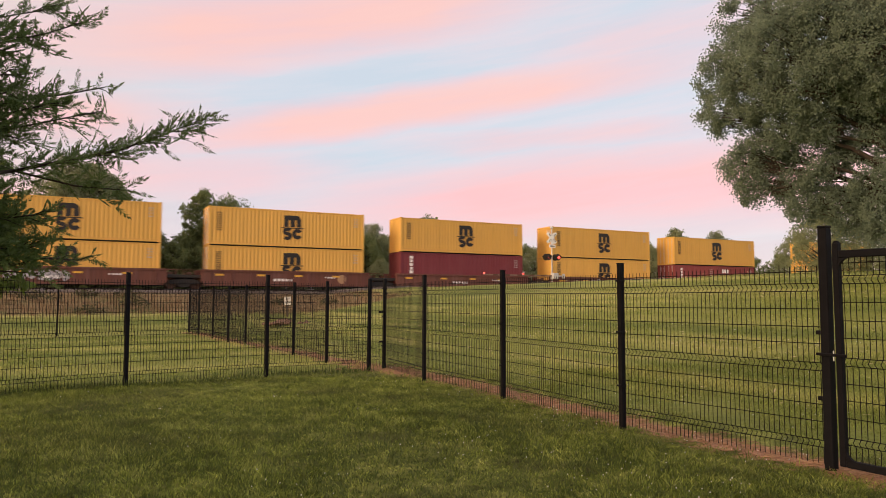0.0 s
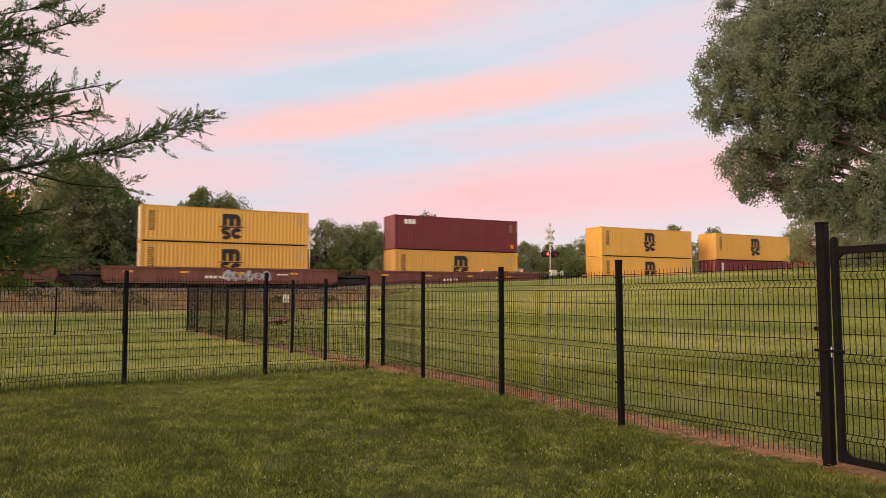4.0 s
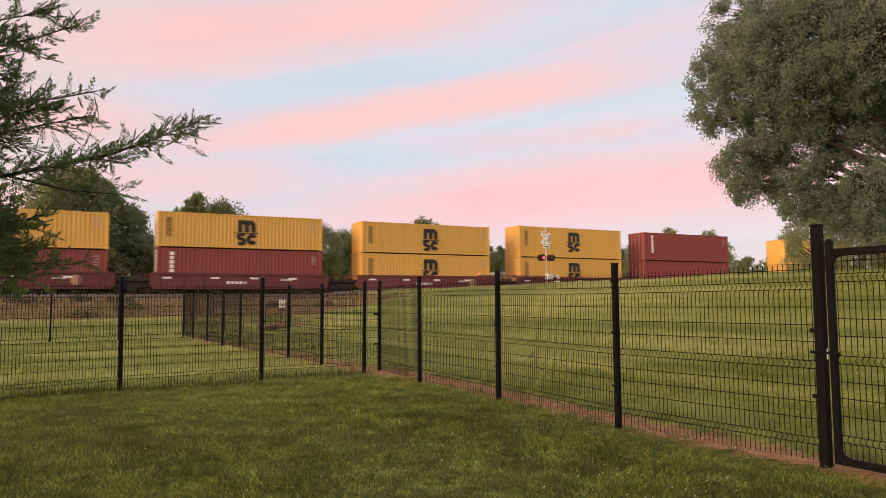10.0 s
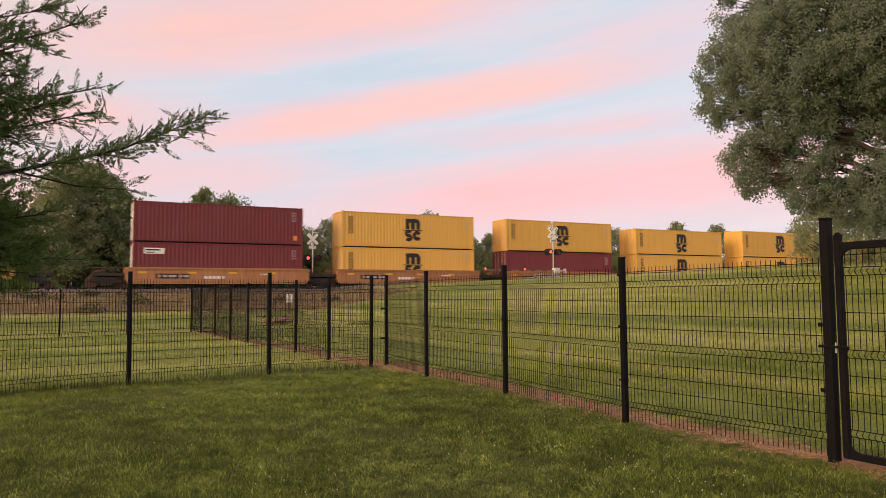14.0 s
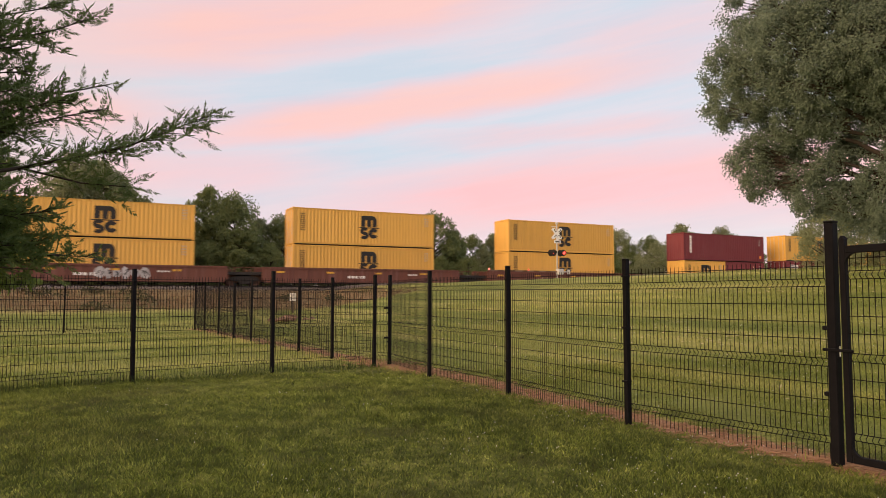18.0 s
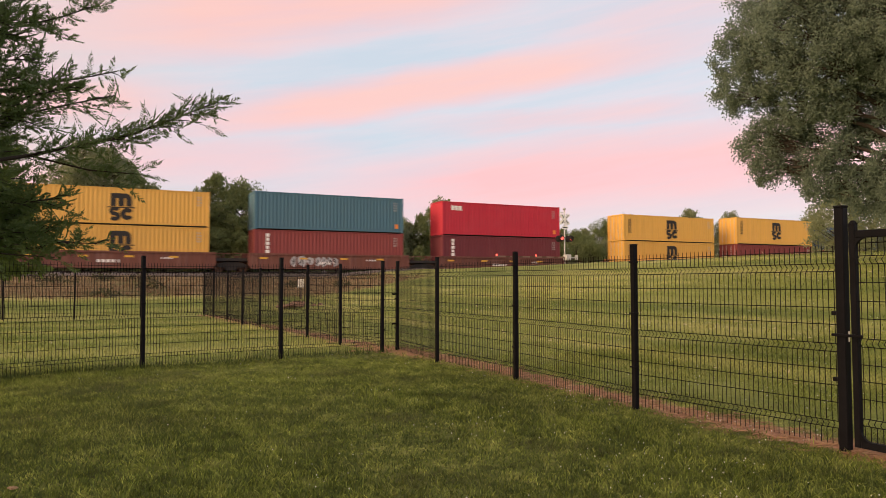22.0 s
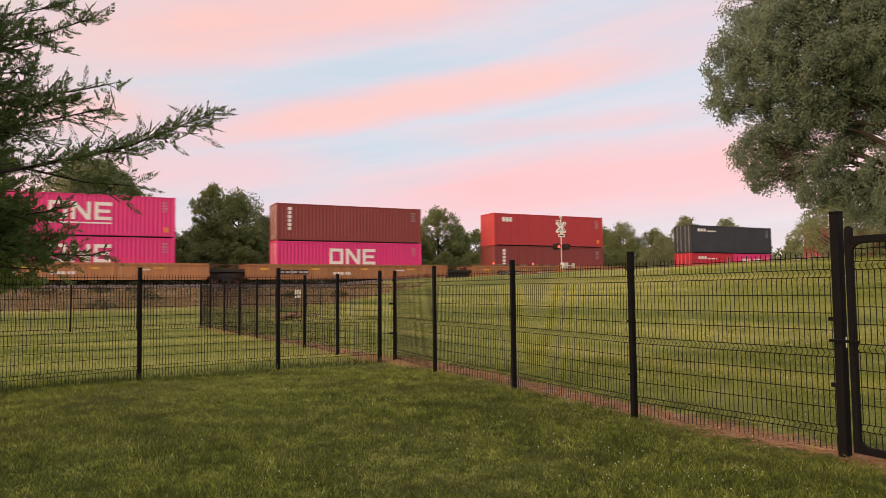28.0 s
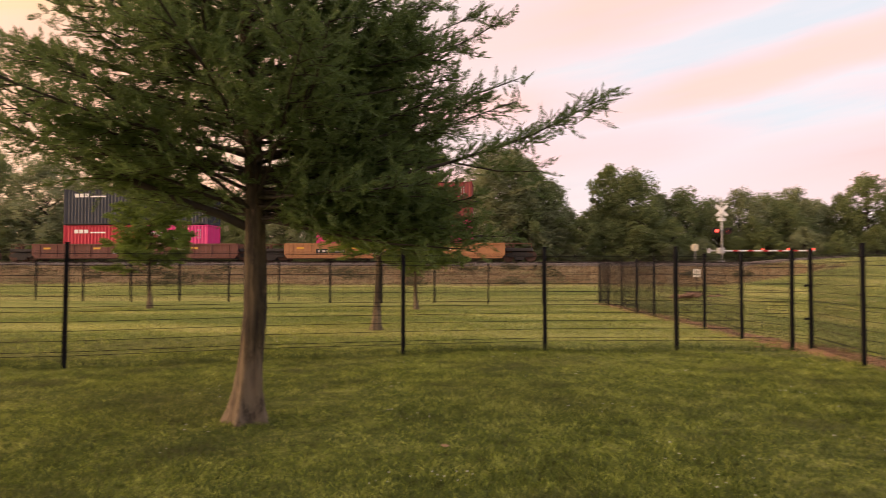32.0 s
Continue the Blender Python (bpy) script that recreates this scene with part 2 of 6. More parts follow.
def paint(name, col, rough=0.45, dirt=0.35, metal=0.0, rust=(0.16, 0.075, 0.04), vary=0.12):
    """Weathered coat of paint on steel: faded patches, grime streaks running down, small rust marks, each piece a little different."""
    m, nt, b = material(name, rough, metal)
    big = mnoise(nt, 0.6, 3.0)
    streaks = mnoise(nt, 1.0, 5.0, 0.6, stretch=(5.0, 5.0, 0.35))
    fine = mnoise(nt, 14.0, 3.0)
    info = nt.nodes.new("ShaderNodeObjectInfo")
    c = mmix(nt, mmath(nt, "MULTIPLY", big, 0.5), col, tuple(min(1, v * 0.8 + 0.06) for v in col))
    c = mmix(nt, mmath(nt, "MULTIPLY", mmath(nt, "SUBTRACT", streaks, 0.48, True), dirt * 3.0, True), c, tuple(v * 0.45 + 0.02 for v in col))
    # pale upright streaks: faded paint that also stands in for light on the ribs
    runs = mnoise(nt, 1.0, 3.0, 0.6, stretch=(4.0, 4.0, 0.07))
    c = mmix(nt, mmath(nt, "MULTIPLY", mmath(nt, "SUBTRACT", runs, 0.52, True), 2.2 * dirt, True), c, tuple(min(1, v * 1.25 + 0.09) for v in col))
    c = mmix(nt, mmath(nt, "MULTIPLY", mmath(nt, "SUBTRACT", mmath(nt, "MULTIPLY", fine, streaks), 0.36, True), 6.0 * dirt, True), c, rust)
    b.inputs["Specular IOR Level"].default_value = 0.3
    tone = mmath(nt, "ADD", 1.0 - vary, mmath(nt, "MULTIPLY", info.outputs["Random"], 2 * vary))
    cb = nt.nodes.new("ShaderNodeCombineColor")
    for i in range(3):
        nt.links.new(tone, cb.inputs[i])
    c = mmix(nt, 1.0, c, cb.outputs[0], "MULTIPLY")
    nt.links.new(c, b.inputs["Base Color"])
    r = mmath(nt, "ADD", rough - 0.1, mmath(nt, "MULTIPLY", streaks, 0.25))
    nt.links.new(r, b.inputs["Roughness"])
    mbump(nt, b, fine, 0.08, 0.01)
    return m


def plain(name, col, rough=0.5, metal=0.0, scale=8.0, vary=0.25):
    m, nt, b = material(name, rough, metal)
    k = mnoise(nt, scale, 4.0)
    nt.links.new(mmix(nt, k, tuple(v * (1 - vary) for v in col), tuple(min(1, v * (1 + vary)) for v in col)), b.inputs["Base Color"])
    mbump(nt, b, k, 0.15, 0.01)
    return m


def leafy(name, dark, light, rough=0.55, through=0.25, single=0.55, clump=0.9):
    """Leaves: colour differs clump by clump, and light passes through a little."""
    m, nt, b = material(name, rough)
    geo = nt.nodes.new("ShaderNodeNewGeometry")
    info = nt.nodes.new("ShaderNodeObjectInfo")
    big = mnoise(nt, clump, 3.0)
    k = mmath(nt, "ADD", mmath(nt, "MULTIPLY", geo.outputs["Random Per Island"], single), mmath(nt, "MULTIPLY", big, 1.0 - single))
    c = mmix(nt, k, dark, light)
    c = mmix(nt, mmath(nt, "MULTIPLY", info.outputs["Random"], 0.35), c, tuple(0.6 * a + 0.25 * b_ for a, b_ in zip(dark, light)))
    nt.links.new(c, b.inputs["Base Color"])
    tr = nt.nodes.new("ShaderNodeBsdfTranslucent")
    nt.links.new(c, tr.inputs[0])
    mx = nt.nodes.new("ShaderNodeMixShader")
    mx.inputs[0].default_value = through
    nt.links.new(b.outputs[0], mx.inputs[1])
    nt.links.new(tr.outputs[0], mx.inputs[2])
    nt.links.new(mx.outputs[0], nt.nodes["Material Output"].inputs[0])
    return m


def lawn_colour(nt):
    """Mown grass: wear, straw and mowing stripes. Returns the colour, the plan's e and n, and the noises."""
    tc = nt.nodes.new("ShaderNodeTexCoord")
    rot = nt.nodes.new("ShaderNodeMapping")
    rot.vector_type = "POINT"
    rot.inputs["Rotation"].default_value = (0, 0, -radians(TRACK_YAW))
    nt.links.new(tc.outputs["Object"], rot.inputs[0])
    sp = nt.nodes.new("ShaderNodeSeparateXYZ")
    nt.links.new(rot.outputs[0], sp.inputs[0])
    e_, n_, _ = sp.outputs
    big = mnoise(nt, 0.35, 4.0)
    mid = mnoise(nt, 2.2, 5.0, 0.6)
    fine = mnoise(nt, 38.0, 4.0, 0.65)
    clump = mnoise(nt, 10.0, 4.0, 0.6)
    grass = mramp(nt, mmath(nt, "ADD", mmath(nt, "ADD", mmath(nt, "MULTIPLY", mid, 0.40), mmath(nt, "MULTIPLY", clump, 0.35)), mmath(nt, "MULTIPLY", fine, 0.25)),
                  [(0.38, (0.046, 0.062, 0.012)), (0.50, (0.200, 0.244, 0.048)), (0.61, (0.405, 0.430, 0.118))])
    grass = mmix(nt, mmath(nt, "MULTIPLY", mmath(nt, "SUBTRACT", big, 0.50, True), 3.0, True), grass, (0.165, 0.170, 0.060))
    worn = mnoise(nt, 0.9, 5.0, 0.6)
    grass = mmix(nt, mmath(nt, "MULTIPLY", mmath(nt, "SUBTRACT", worn, 0.535, True), 5.0, True), grass, (0.088, 0.098, 0.036))
    on_bank = mmath(nt, "MULTIPLY", mmath(nt, "SUBTRACT", e_, 6.4), 0.8, True)
    flat_mow = mnoise(nt, 1.0, 3.0, 0.5, vec=rot.outputs[0], stretch=(0.05, 0.40, 0.0))
    bank_mow = mnoise(nt, 1.0, 4.0, 0.55, vec=rot.outputs[0], stretch=(0.60, 0.075, 0.0))
    stripe = mmath(nt, "ADD", mmath(nt, "MULTIPLY", flat_mow, mmath(nt, "SUBTRACT", 1.0, on_bank)), mmath(nt, "MULTIPLY", bank_mow, on_bank))
    # passes of the mower up the bank, one and a third metres wide
    passes = mmath(nt, "SINE", mmath(nt, "ADD", mmath(nt, "MULTIPLY", e_, 5.6), mmath(nt, "MULTIPLY", big, 5.0)))
    stripe = mmath(nt, "ADD", stripe, mmath(nt, "MULTIPLY", mmath(nt, "MULTIPLY", passes, 0.042), on_bank))
    lanes = mmath(nt, "SINE", mmath(nt, "ADD", mmath(nt, "MULTIPLY", n_, 1.15), mmath(nt, "MULTIPLY", big, 2.5)))
    stripe = mmath(nt, "ADD", stripe, mmath(nt, "MULTIPLY", mmath(nt, "MULTIPLY", lanes, 0.05), mmath(nt, "SUBTRACT", 1.0, on_bank)))
    stripe2 = mnoise(nt, 1.0, 6.0, 0.70, vec=rot.outputs[0], stretch=(2.6, 0.45, 0.0))
    beyond = mmath(nt, "MULTIPLY", mmath(nt, "SUBTRACT", n_, 13.5), 0.5, True)
    mown = mmath(nt, "MAXIMUM", on_bank, beyond)
    straw = mmath(nt, "MULTIPLY", mmath(nt, "SUBTRACT", stripe2, 0.56, True), 7.0, True)
    lightg = mramp(nt, stripe, [(0.36, (0.168, 0.216, 0.051)), (0.50, (0.266, 0.306, 0.077)), (0.66, (0.440, 0.440, 0.143))])
    lightg = mmix(nt, mmath(nt, "MULTIPLY", straw, 0.35), lightg, (0.60, 0.52, 0.26))
    lightg = mmix(nt, mmath(nt, "MULTIPLY", mmath(nt, "SUBTRACT", mid, 0.35, True), 0.9), lightg, (0.110, 0.140, 0.026))
    return mmix(nt, mmath(nt, "MULTIPLY", mown, 0.9), grass, lightg), e_, n_, big, mid, fine


def blade_material():
    """Grass blades: the lawn's colour under them, each blade lighter or darker."""
    m, nt, b = material("grass_blade", 0.6)
    c = lawn_colour(nt)[0]
    geo = nt.nodes.new("ShaderNodeNewGeometry")
    k = mramp(nt, geo.outputs["Random Per Island"], [(0.0, (0.42, 0.48, 0.40)), (0.7, (1.12, 1.20, 1.02)), (1.0, (2.1, 2.05, 1.9))])
    c = mmix(nt, 1.0, c, k, "MULTIPLY")
    nt.links.new(c, b.inputs["Base Color"])
    b.inputs["Specular IOR Level"].default_value = 0.3
    tr = nt.nodes.new("ShaderNodeBsdfTranslucent")
    nt.links.new(c, tr.inputs[0])
    mx = nt.nodes.new("ShaderNodeMixShader")
    mx.inputs[0].default_value = 0.4
    nt.links.new(b.outputs[0], mx.inputs[1])
    nt.links.new(tr.outputs[0], mx.inputs[2])
    nt.links.new(mx.outputs[0], nt.nodes["Material Output"].inputs[0])
    return m


def land_material():
    """The lawn; brush and gravel towards the track; bare clay along the long fence."""
    m, nt, b = material("lawn", 0.85)
    grass, e_, n_, big, mid, fine = lawn_colour(nt)
    blades = mnoise(nt, 120.0, 2.0, 0.6)
    # ground of the near lawn is mixed about a third towards dark olive
    near_lawn = mmath(nt, "SUBTRACT", 1.0, mmath(nt, "MAXIMUM", mmath(nt, "MULTIPLY", mmath(nt, "SUBTRACT", e_, 5.6), 1.5, True), mmath(nt, "MULTIPLY", mmath(nt, "SUBTRACT", n_, 13.2), 0.8, True)))
    grass = mmix(nt, mmath(nt, "MULTIPLY", near_lawn, 0.35), grass, (0.050, 0.052, 0.018))
    # rough brush strip and stones towards the track
    edge = mmath(nt, "ADD", n_, mmath(nt, "MULTIPLY", mmath(nt, "SUBTRACT", mid, 0.5), 5.0))
    off_bank = mmath(nt, "SUBTRACT", 1.0, mmath(nt, "MULTIPLY", mmath(nt, "SUBTRACT", e_, 16.0), 0.25, True))
    brush = mmath(nt, "MULTIPLY", mmath(nt, "MULTIPLY", mmath(nt, "SUBTRACT", edge, 38.0), 0.5, True), off_bank)
    brushc = mmix(nt, fine, (0.16, 0.115, 0.06), (0.42, 0.30, 0.19))
    brushc = mmix(nt, mmath(nt, "MULTIPLY", mmath(nt, "SUBTRACT", big, 0.45, True), 4.0, True), brushc, (0.075, 0.080, 0.030))
    grass = mmix(nt, mmath(nt, "MULTIPLY", brush, 0.85), grass, brushc)
    stone = mmath(nt, "MULTIPLY", mmath(nt, "SUBTRACT", edge, 48.0), 0.6, True)
    stonec = mramp(nt, mnoise(nt, 9.0, 3.0, 0.7), [(0.35, (0.060, 0.050, 0.048)), (0.55, (0.15, 0.128, 0.122)), (0.72, (0.36, 0.32, 0.31))])
    stone = mmath(nt, "MULTIPLY", stone, mmath(nt, "SUBTRACT", 1.0, mmath(nt, "MULTIPLY", mmath(nt, "SUBTRACT", n_, 60.0), 0.5, True)))
    grass = mmix(nt, stone, grass, stonec)
    # bare clay under the long fence
    bare = mmath(nt, "SUBTRACT", 1.0, mmath(nt, "DIVIDE", mmath(nt, "ABSOLUTE", mmath(nt, "SUBTRACT", e_, mmath(nt, "SUBTRACT", 5.96, mmath(nt, "MULTIPLY", mmath(nt, "MAXIMUM", mmath(nt, "SUBTRACT", n_, 11.0), 0.0), 0.085)))), 0.78), True)
    bare = mmath(nt, "MULTIPLY", mmath(nt, "ADD", mmath(nt, "SUBTRACT", bare, 0.46), mmath(nt, "MULTIPLY", mmath(nt, "SUBTRACT", mnoise(nt, 3.0, 6.0, 0.7), 0.5), 2.2)), 3.0, True)
    inrun = mmath(nt, "MULTIPLY", mmath(nt, "MULTIPLY", mmath(nt, "SUBTRACT", n_, 1.5), 2.0, True), mmath(nt, "MULTIPLY", mmath(nt, "SUBTRACT", 33.0, n_), 1.0, True))
    clay = mmix(nt, mid, (0.37, 0.175, 0.100), (0.64, 0.375, 0.235))
    clay = mmix(nt, mmath(nt, "MULTIPLY", mmath(nt, "SUBTRACT", mnoise(nt, 16.0, 5.0, 0.7), 0.40, True), 3.0, True), clay, (0.17, 0.095, 0.05))
    clay = mmix(nt, mmath(nt, "MULTIPLY", mmath(nt, "SUBTRACT", mnoise(nt, 7.0, 4.0, 0.7), 0.54, True), 5.0, True), clay, (0.66, 0.50, 0.27))
    grass = mmix(nt, mmath(nt, "MULTIPLY", bare, inrun), grass, clay)
    nt.links.new(grass, b.inputs["Base Color"])
    b.inputs["Specular IOR Level"].default_value = 0.15
    mbump(nt, b, mmath(nt, "ADD", fine, mmath(nt, "MULTIPLY", blades, 0.6)), 0.55, 0.05)
    return m


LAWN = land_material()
BLADE = blade_material()
DRY = leafy("dry_brush", (0.16, 0.10, 0.055), (0.40, 0.29, 0.17), 0.8, 0.2)
BLACK_COAT = plain("black_powder_coat", (0.0085, 0.0085, 0.0115), 0.65, 0.0, 9.0, 0.4)
BLACK_COAT.node_tree.nodes["Principled BSDF"].inputs["Specular IOR Level"].default_value = 0.12
GALV = plain("galvanised_steel", (0.55, 0.56, 0.58), 0.4, 0.7)
WHITE = plain("white_paint", (0.80, 0.79, 0.77), 0.5)
SIGN_WHITE = plain("white_sign_sheet", (0.90, 0.90, 0.88), 0.4, 0.0, 8.0, 0.08)
DARK = plain("dark_grime", (0.028, 0.024, 0.022), 0.8)
RAIL_RUST = plain("rusty_rail_steel", (0.060, 0.042, 0.036), 0.8, 0.1)
RUST = plain("rusty_steel", (0.13, 0.07, 0.045), 0.8, 0.2)
WOOD = plain("weathered_tie", (0.11, 0.085, 0.07), 0.9)
# bed colour set well below the loose stones, painting in shade under the train
BED = plain("shaded_ballast_bed", (0.060, 0.051, 0.050), 0.95, 0.0, 5.0, 0.5)
STONE = plain("ballast_stone", (0.18, 0.158, 0.155), 0.9, 0.0, 3.0, 0.5)
ASPHALT = plain("asphalt", (0.055, 0.055, 0.057), 0.9)
INK = plain("black_lettering", (0.018, 0.016, 0.016), 0.6)
FAINT = plain("faded_white_lettering", (0.46, 0.44, 0.43), 0.6)
CHALK = plain("white_lettering", (0.88, 0.86, 0.84), 0.6, 0.0, 8.0, 0.1)
YELLOW = paint("yellow_container_paint", (0.745, 0.435, 0.092), 0.55, 0.26, vary=0.09)
COLOURS = {
    "yellow": YELLOW,
    "maroon": paint("maroon_container_paint", (0.175, 0.025, 0.037), 0.6, 0.25),
    "brick": paint("brick_red_container_paint", (0.245, 0.046, 0.045), 0.6, 0.3),
    "crimson": paint("crimson_container_paint", (0.52, 0.018, 0.047), 0.55, 0.2),
    "orange": paint("orange_red_container_paint", (0.52, 0.045, 0.058), 0.5, 0.3),
    "navy": paint("navy_container_paint", (0.028, 0.040, 0.082), 0.6, 0.25),
    "charcoal": paint("charcoal_container_paint", (0.028, 0.035, 0.050), 0.6, 0.25),
    "blue": paint("steel_blue_container_paint", (0.060, 0.125, 0.22), 0.6, 0.3),
    "teal": paint("teal_container_paint", (0.070, 0.180, 0.255), 0.5, 0.3),
    "magenta": paint("magenta_container_paint", (0.78, 0.035, 0.235), 0.45, 0.15, vary=0.06),
}
CAR_COLOURS = {
    "brown": paint("brown_car_paint", (0.170, 0.062, 0.043), 0.7, 0.9),
    "maroon": paint("maroon_car_paint", (0.15, 0.035, 0.035), 0.65, 0.5),
    "yellow": paint("yellow_car_paint", (0.84, 0.43, 0.10), 0.65, 0.6),
    "tan": paint("weathered_orange_car_paint", (0.46, 0.215, 0.09), 0.7, 0.8),
}

# ---- mesh helpers ----
class Shape:
    """Collects vertices and faces of one mesh."""

    def __init__(self):
        self.v, self.f = [], []

    def add(self, verts, faces):
        k = len(self.v)
        self.v.extend(verts)
        self.f.extend([tuple(i + k for i in f) for f in faces])
        return self

    def box(self, x0, y0, z0, x1, y1, z1, bevel=0.0):
        if bevel <= 0:
            vs = [(x, y, z) for z in (z0, z1) for y in (y0, y1) for x in (x0, x1)]
            return self.add(vs, [(0, 2, 3, 1), (4, 5, 7, 6), (0, 1, 5, 4), (2, 6, 7, 3), (0, 4, 6, 2), (1, 3, 7, 5)])
        b = bevel
        ring = lambda i, z: [(x0 + i, y0 + b, z), (x0 + b, y0 + i, z), (x1 - b, y0 + i, z), (x1 - i, y0 + b, z),
                             (x1 - i, y1 - b, z), (x1 - b, y1 - i, z), (x0 + b, y1 - i, z), (x0 + i, y1 - b, z)]
        vs = ring(b, z0) + ring(0, z0 + b) + ring(0, z1 - b) + ring(b, z1)
        fs = [tuple(range(7, -1, -1)), tuple(range(24, 32))]
        for r in range(3):
            for i in range(8):
                j = (i + 1) % 8
                fs.append((r * 8 + i, r * 8 + j, r * 8 + 8 + j, r * 8 + 8 + i))
        return self.add(vs, fs)

    def tube(self, pts, radii, sides=6, caps=True):
        pts = [Vector(p) for p in pts]
        if isinstance(radii, (int, float)):
            radii = [radii] * len(pts)
        rings = []
        prev = None
        for i, p in enumerate(pts):
            d = (pts[min(i + 1, len(pts) - 1)] - pts[max(i - 1, 0)]).normalized()
            a = d.cross(Vector((0, 0, 1)) if abs(d.z) < 0.95 else Vector((1, 0, 0))).normalized()
            if prev is not None and a.dot(prev) < 0:
                a = -a
            prev = a
            c = d.cross(a)
            rings.append([tuple(p + (a * math.cos(q) + c * math.sin(q)) * radii[i]) for q in (2 * math.pi * k / sides for k in range(sides))])
        vs = [v for r in rings for v in r]
        fs = []
        for i in range(len(pts) - 1):
            for k in range(sides):
                j = (k + 1) % sides
                fs.append((i * sides + k, i * sides + j, (i + 1) * sides + j, (i + 1) * sides + k))
        if caps:
            fs.append(tuple(range(sides - 1, -1, -1)))
            fs.append(tuple((len(pts) - 1) * sides + k for k in range(sides)))
        return self.add(vs, fs)

    def disc(self, centre, axis, radius, depth, sides=16):
        c, a = Vector(centre), Vector(axis).normalized()
        return self.tube([c - a * depth / 2, c + a * depth / 2], radius, sides)

    def plate(self, pts, thick):
        """A flat outline in x and z, given thickness towards -y."""
        n = len(pts)
        vs = [(x, 0, z) for x, z in pts] + [(x, -thick, z) for x, z in pts]
        fs = [tuple(range(n - 1, -1, -1)), tuple(range(n, 2 * n))]
        for i in range(n):
            j = (i + 1) % n
            fs.append((i, j, n + j, n + i))
        return self.add(vs, fs)

    def mesh(self, name, mat, smooth_faces=False):
        me = bpy.data.meshes.new(name)
        me.from_pydata(self.v, [], self.f)
        if mat:
            me.materials.append(mat)
        if smooth_faces:
            me.polygons.foreach_set("use_smooth", [True] * len(me.polygons))
        me.update()
        return me


def quads_mesh(name, verts, quads, mat):
    """A large mesh of loose quads from arrays."""
    me = bpy.data.meshes.new(name)
    verts, quads = np.asarray(verts, np.float32), np.asarray(quads, np.int32)
    me.vertices.add(len(verts))
    me.vertices.foreach_set("co", verts.ravel())
    k = quads.shape[1]
    me.loops.add(quads.size)
    me.loops.foreach_set("vertex_index", quads.ravel())
    me.polygons.add(len(quads))
    me.polygons.foreach_set("loop_start", np.arange(0, quads.size, k, dtype=np.int32))
    me.polygons.foreach_set("loop_total", np.full(len(quads), k, np.int32))
    me.materials.append(mat)
    me.update(calc_edges=True)
    return me


def part(name, shape, mat, parent, label="", m=None, smooth_faces=False):
    """Links a shape or a mesh as one object under a thing or a part."""
    me = shape.mesh(name, mat, smooth_faces) if isinstance(shape, Shape) else shape
    ob = new(name, me)
    ob.parent = parent
    if m is not None:
        ob.matrix_basis = m
    if label:
        ob["label"] = label
    return ob


def stuff_part(*a, **k):
    """A part made of many pieces too small to pick apart."""
    return tagged(part(*a, **k), kind="stuff")


def thing(name, label, category, m=None, group="", kind="", data=None):
    ob = new(name, data)
    if m is not None:
        ob.matrix_basis = m
    return tagged(ob, label, category, group, kind)


ALONG = pose(0, 0, 0, 0, 0, TRACK_YAW)


def at(e, n, z=0.0, turn=0.0):
    """A pose in the plan: its x runs along the track."""
    return Matrix.Translation(P(e, n, z)) @ pose(0, 0, 0, 0, 0, TRACK_YAW + turn)

# ---- ground ----
def build_ground():
    near = np.arange(-60, 100.1, 1.0)
    xs = np.concatenate([[-1500, -700, -350, -200, -130, -90, -72], near, [112, 130, 160, 210, 300, 500, 900, 1500]])
    ys = np.concatenate([[-1500, -700, -300, -120, -60, -35], np.arange(-20, 100.1, 1.0), [112, 130, 160, 210, 300, 500, 900, 1500]])
    gx, gy = np.meshgrid(xs, ys)
    gzz = ground_z(gx, gy)
    verts = np.stack([gx.ravel(), gy.ravel(), gzz.ravel()], 1)
    w = len(xs)
    i, j = np.meshgrid(np.arange(w - 1), np.arange(len(ys) - 1))
    a = (j * w + i).ravel()
    me = quads_mesh("ground", verts, np.stack([a, a + 1, a + w + 1, a + w], 1), LAWN)
    me.polygons.foreach_set("use_smooth", [True] * len(me.polygons))
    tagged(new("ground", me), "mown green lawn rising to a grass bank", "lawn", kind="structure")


build_ground()


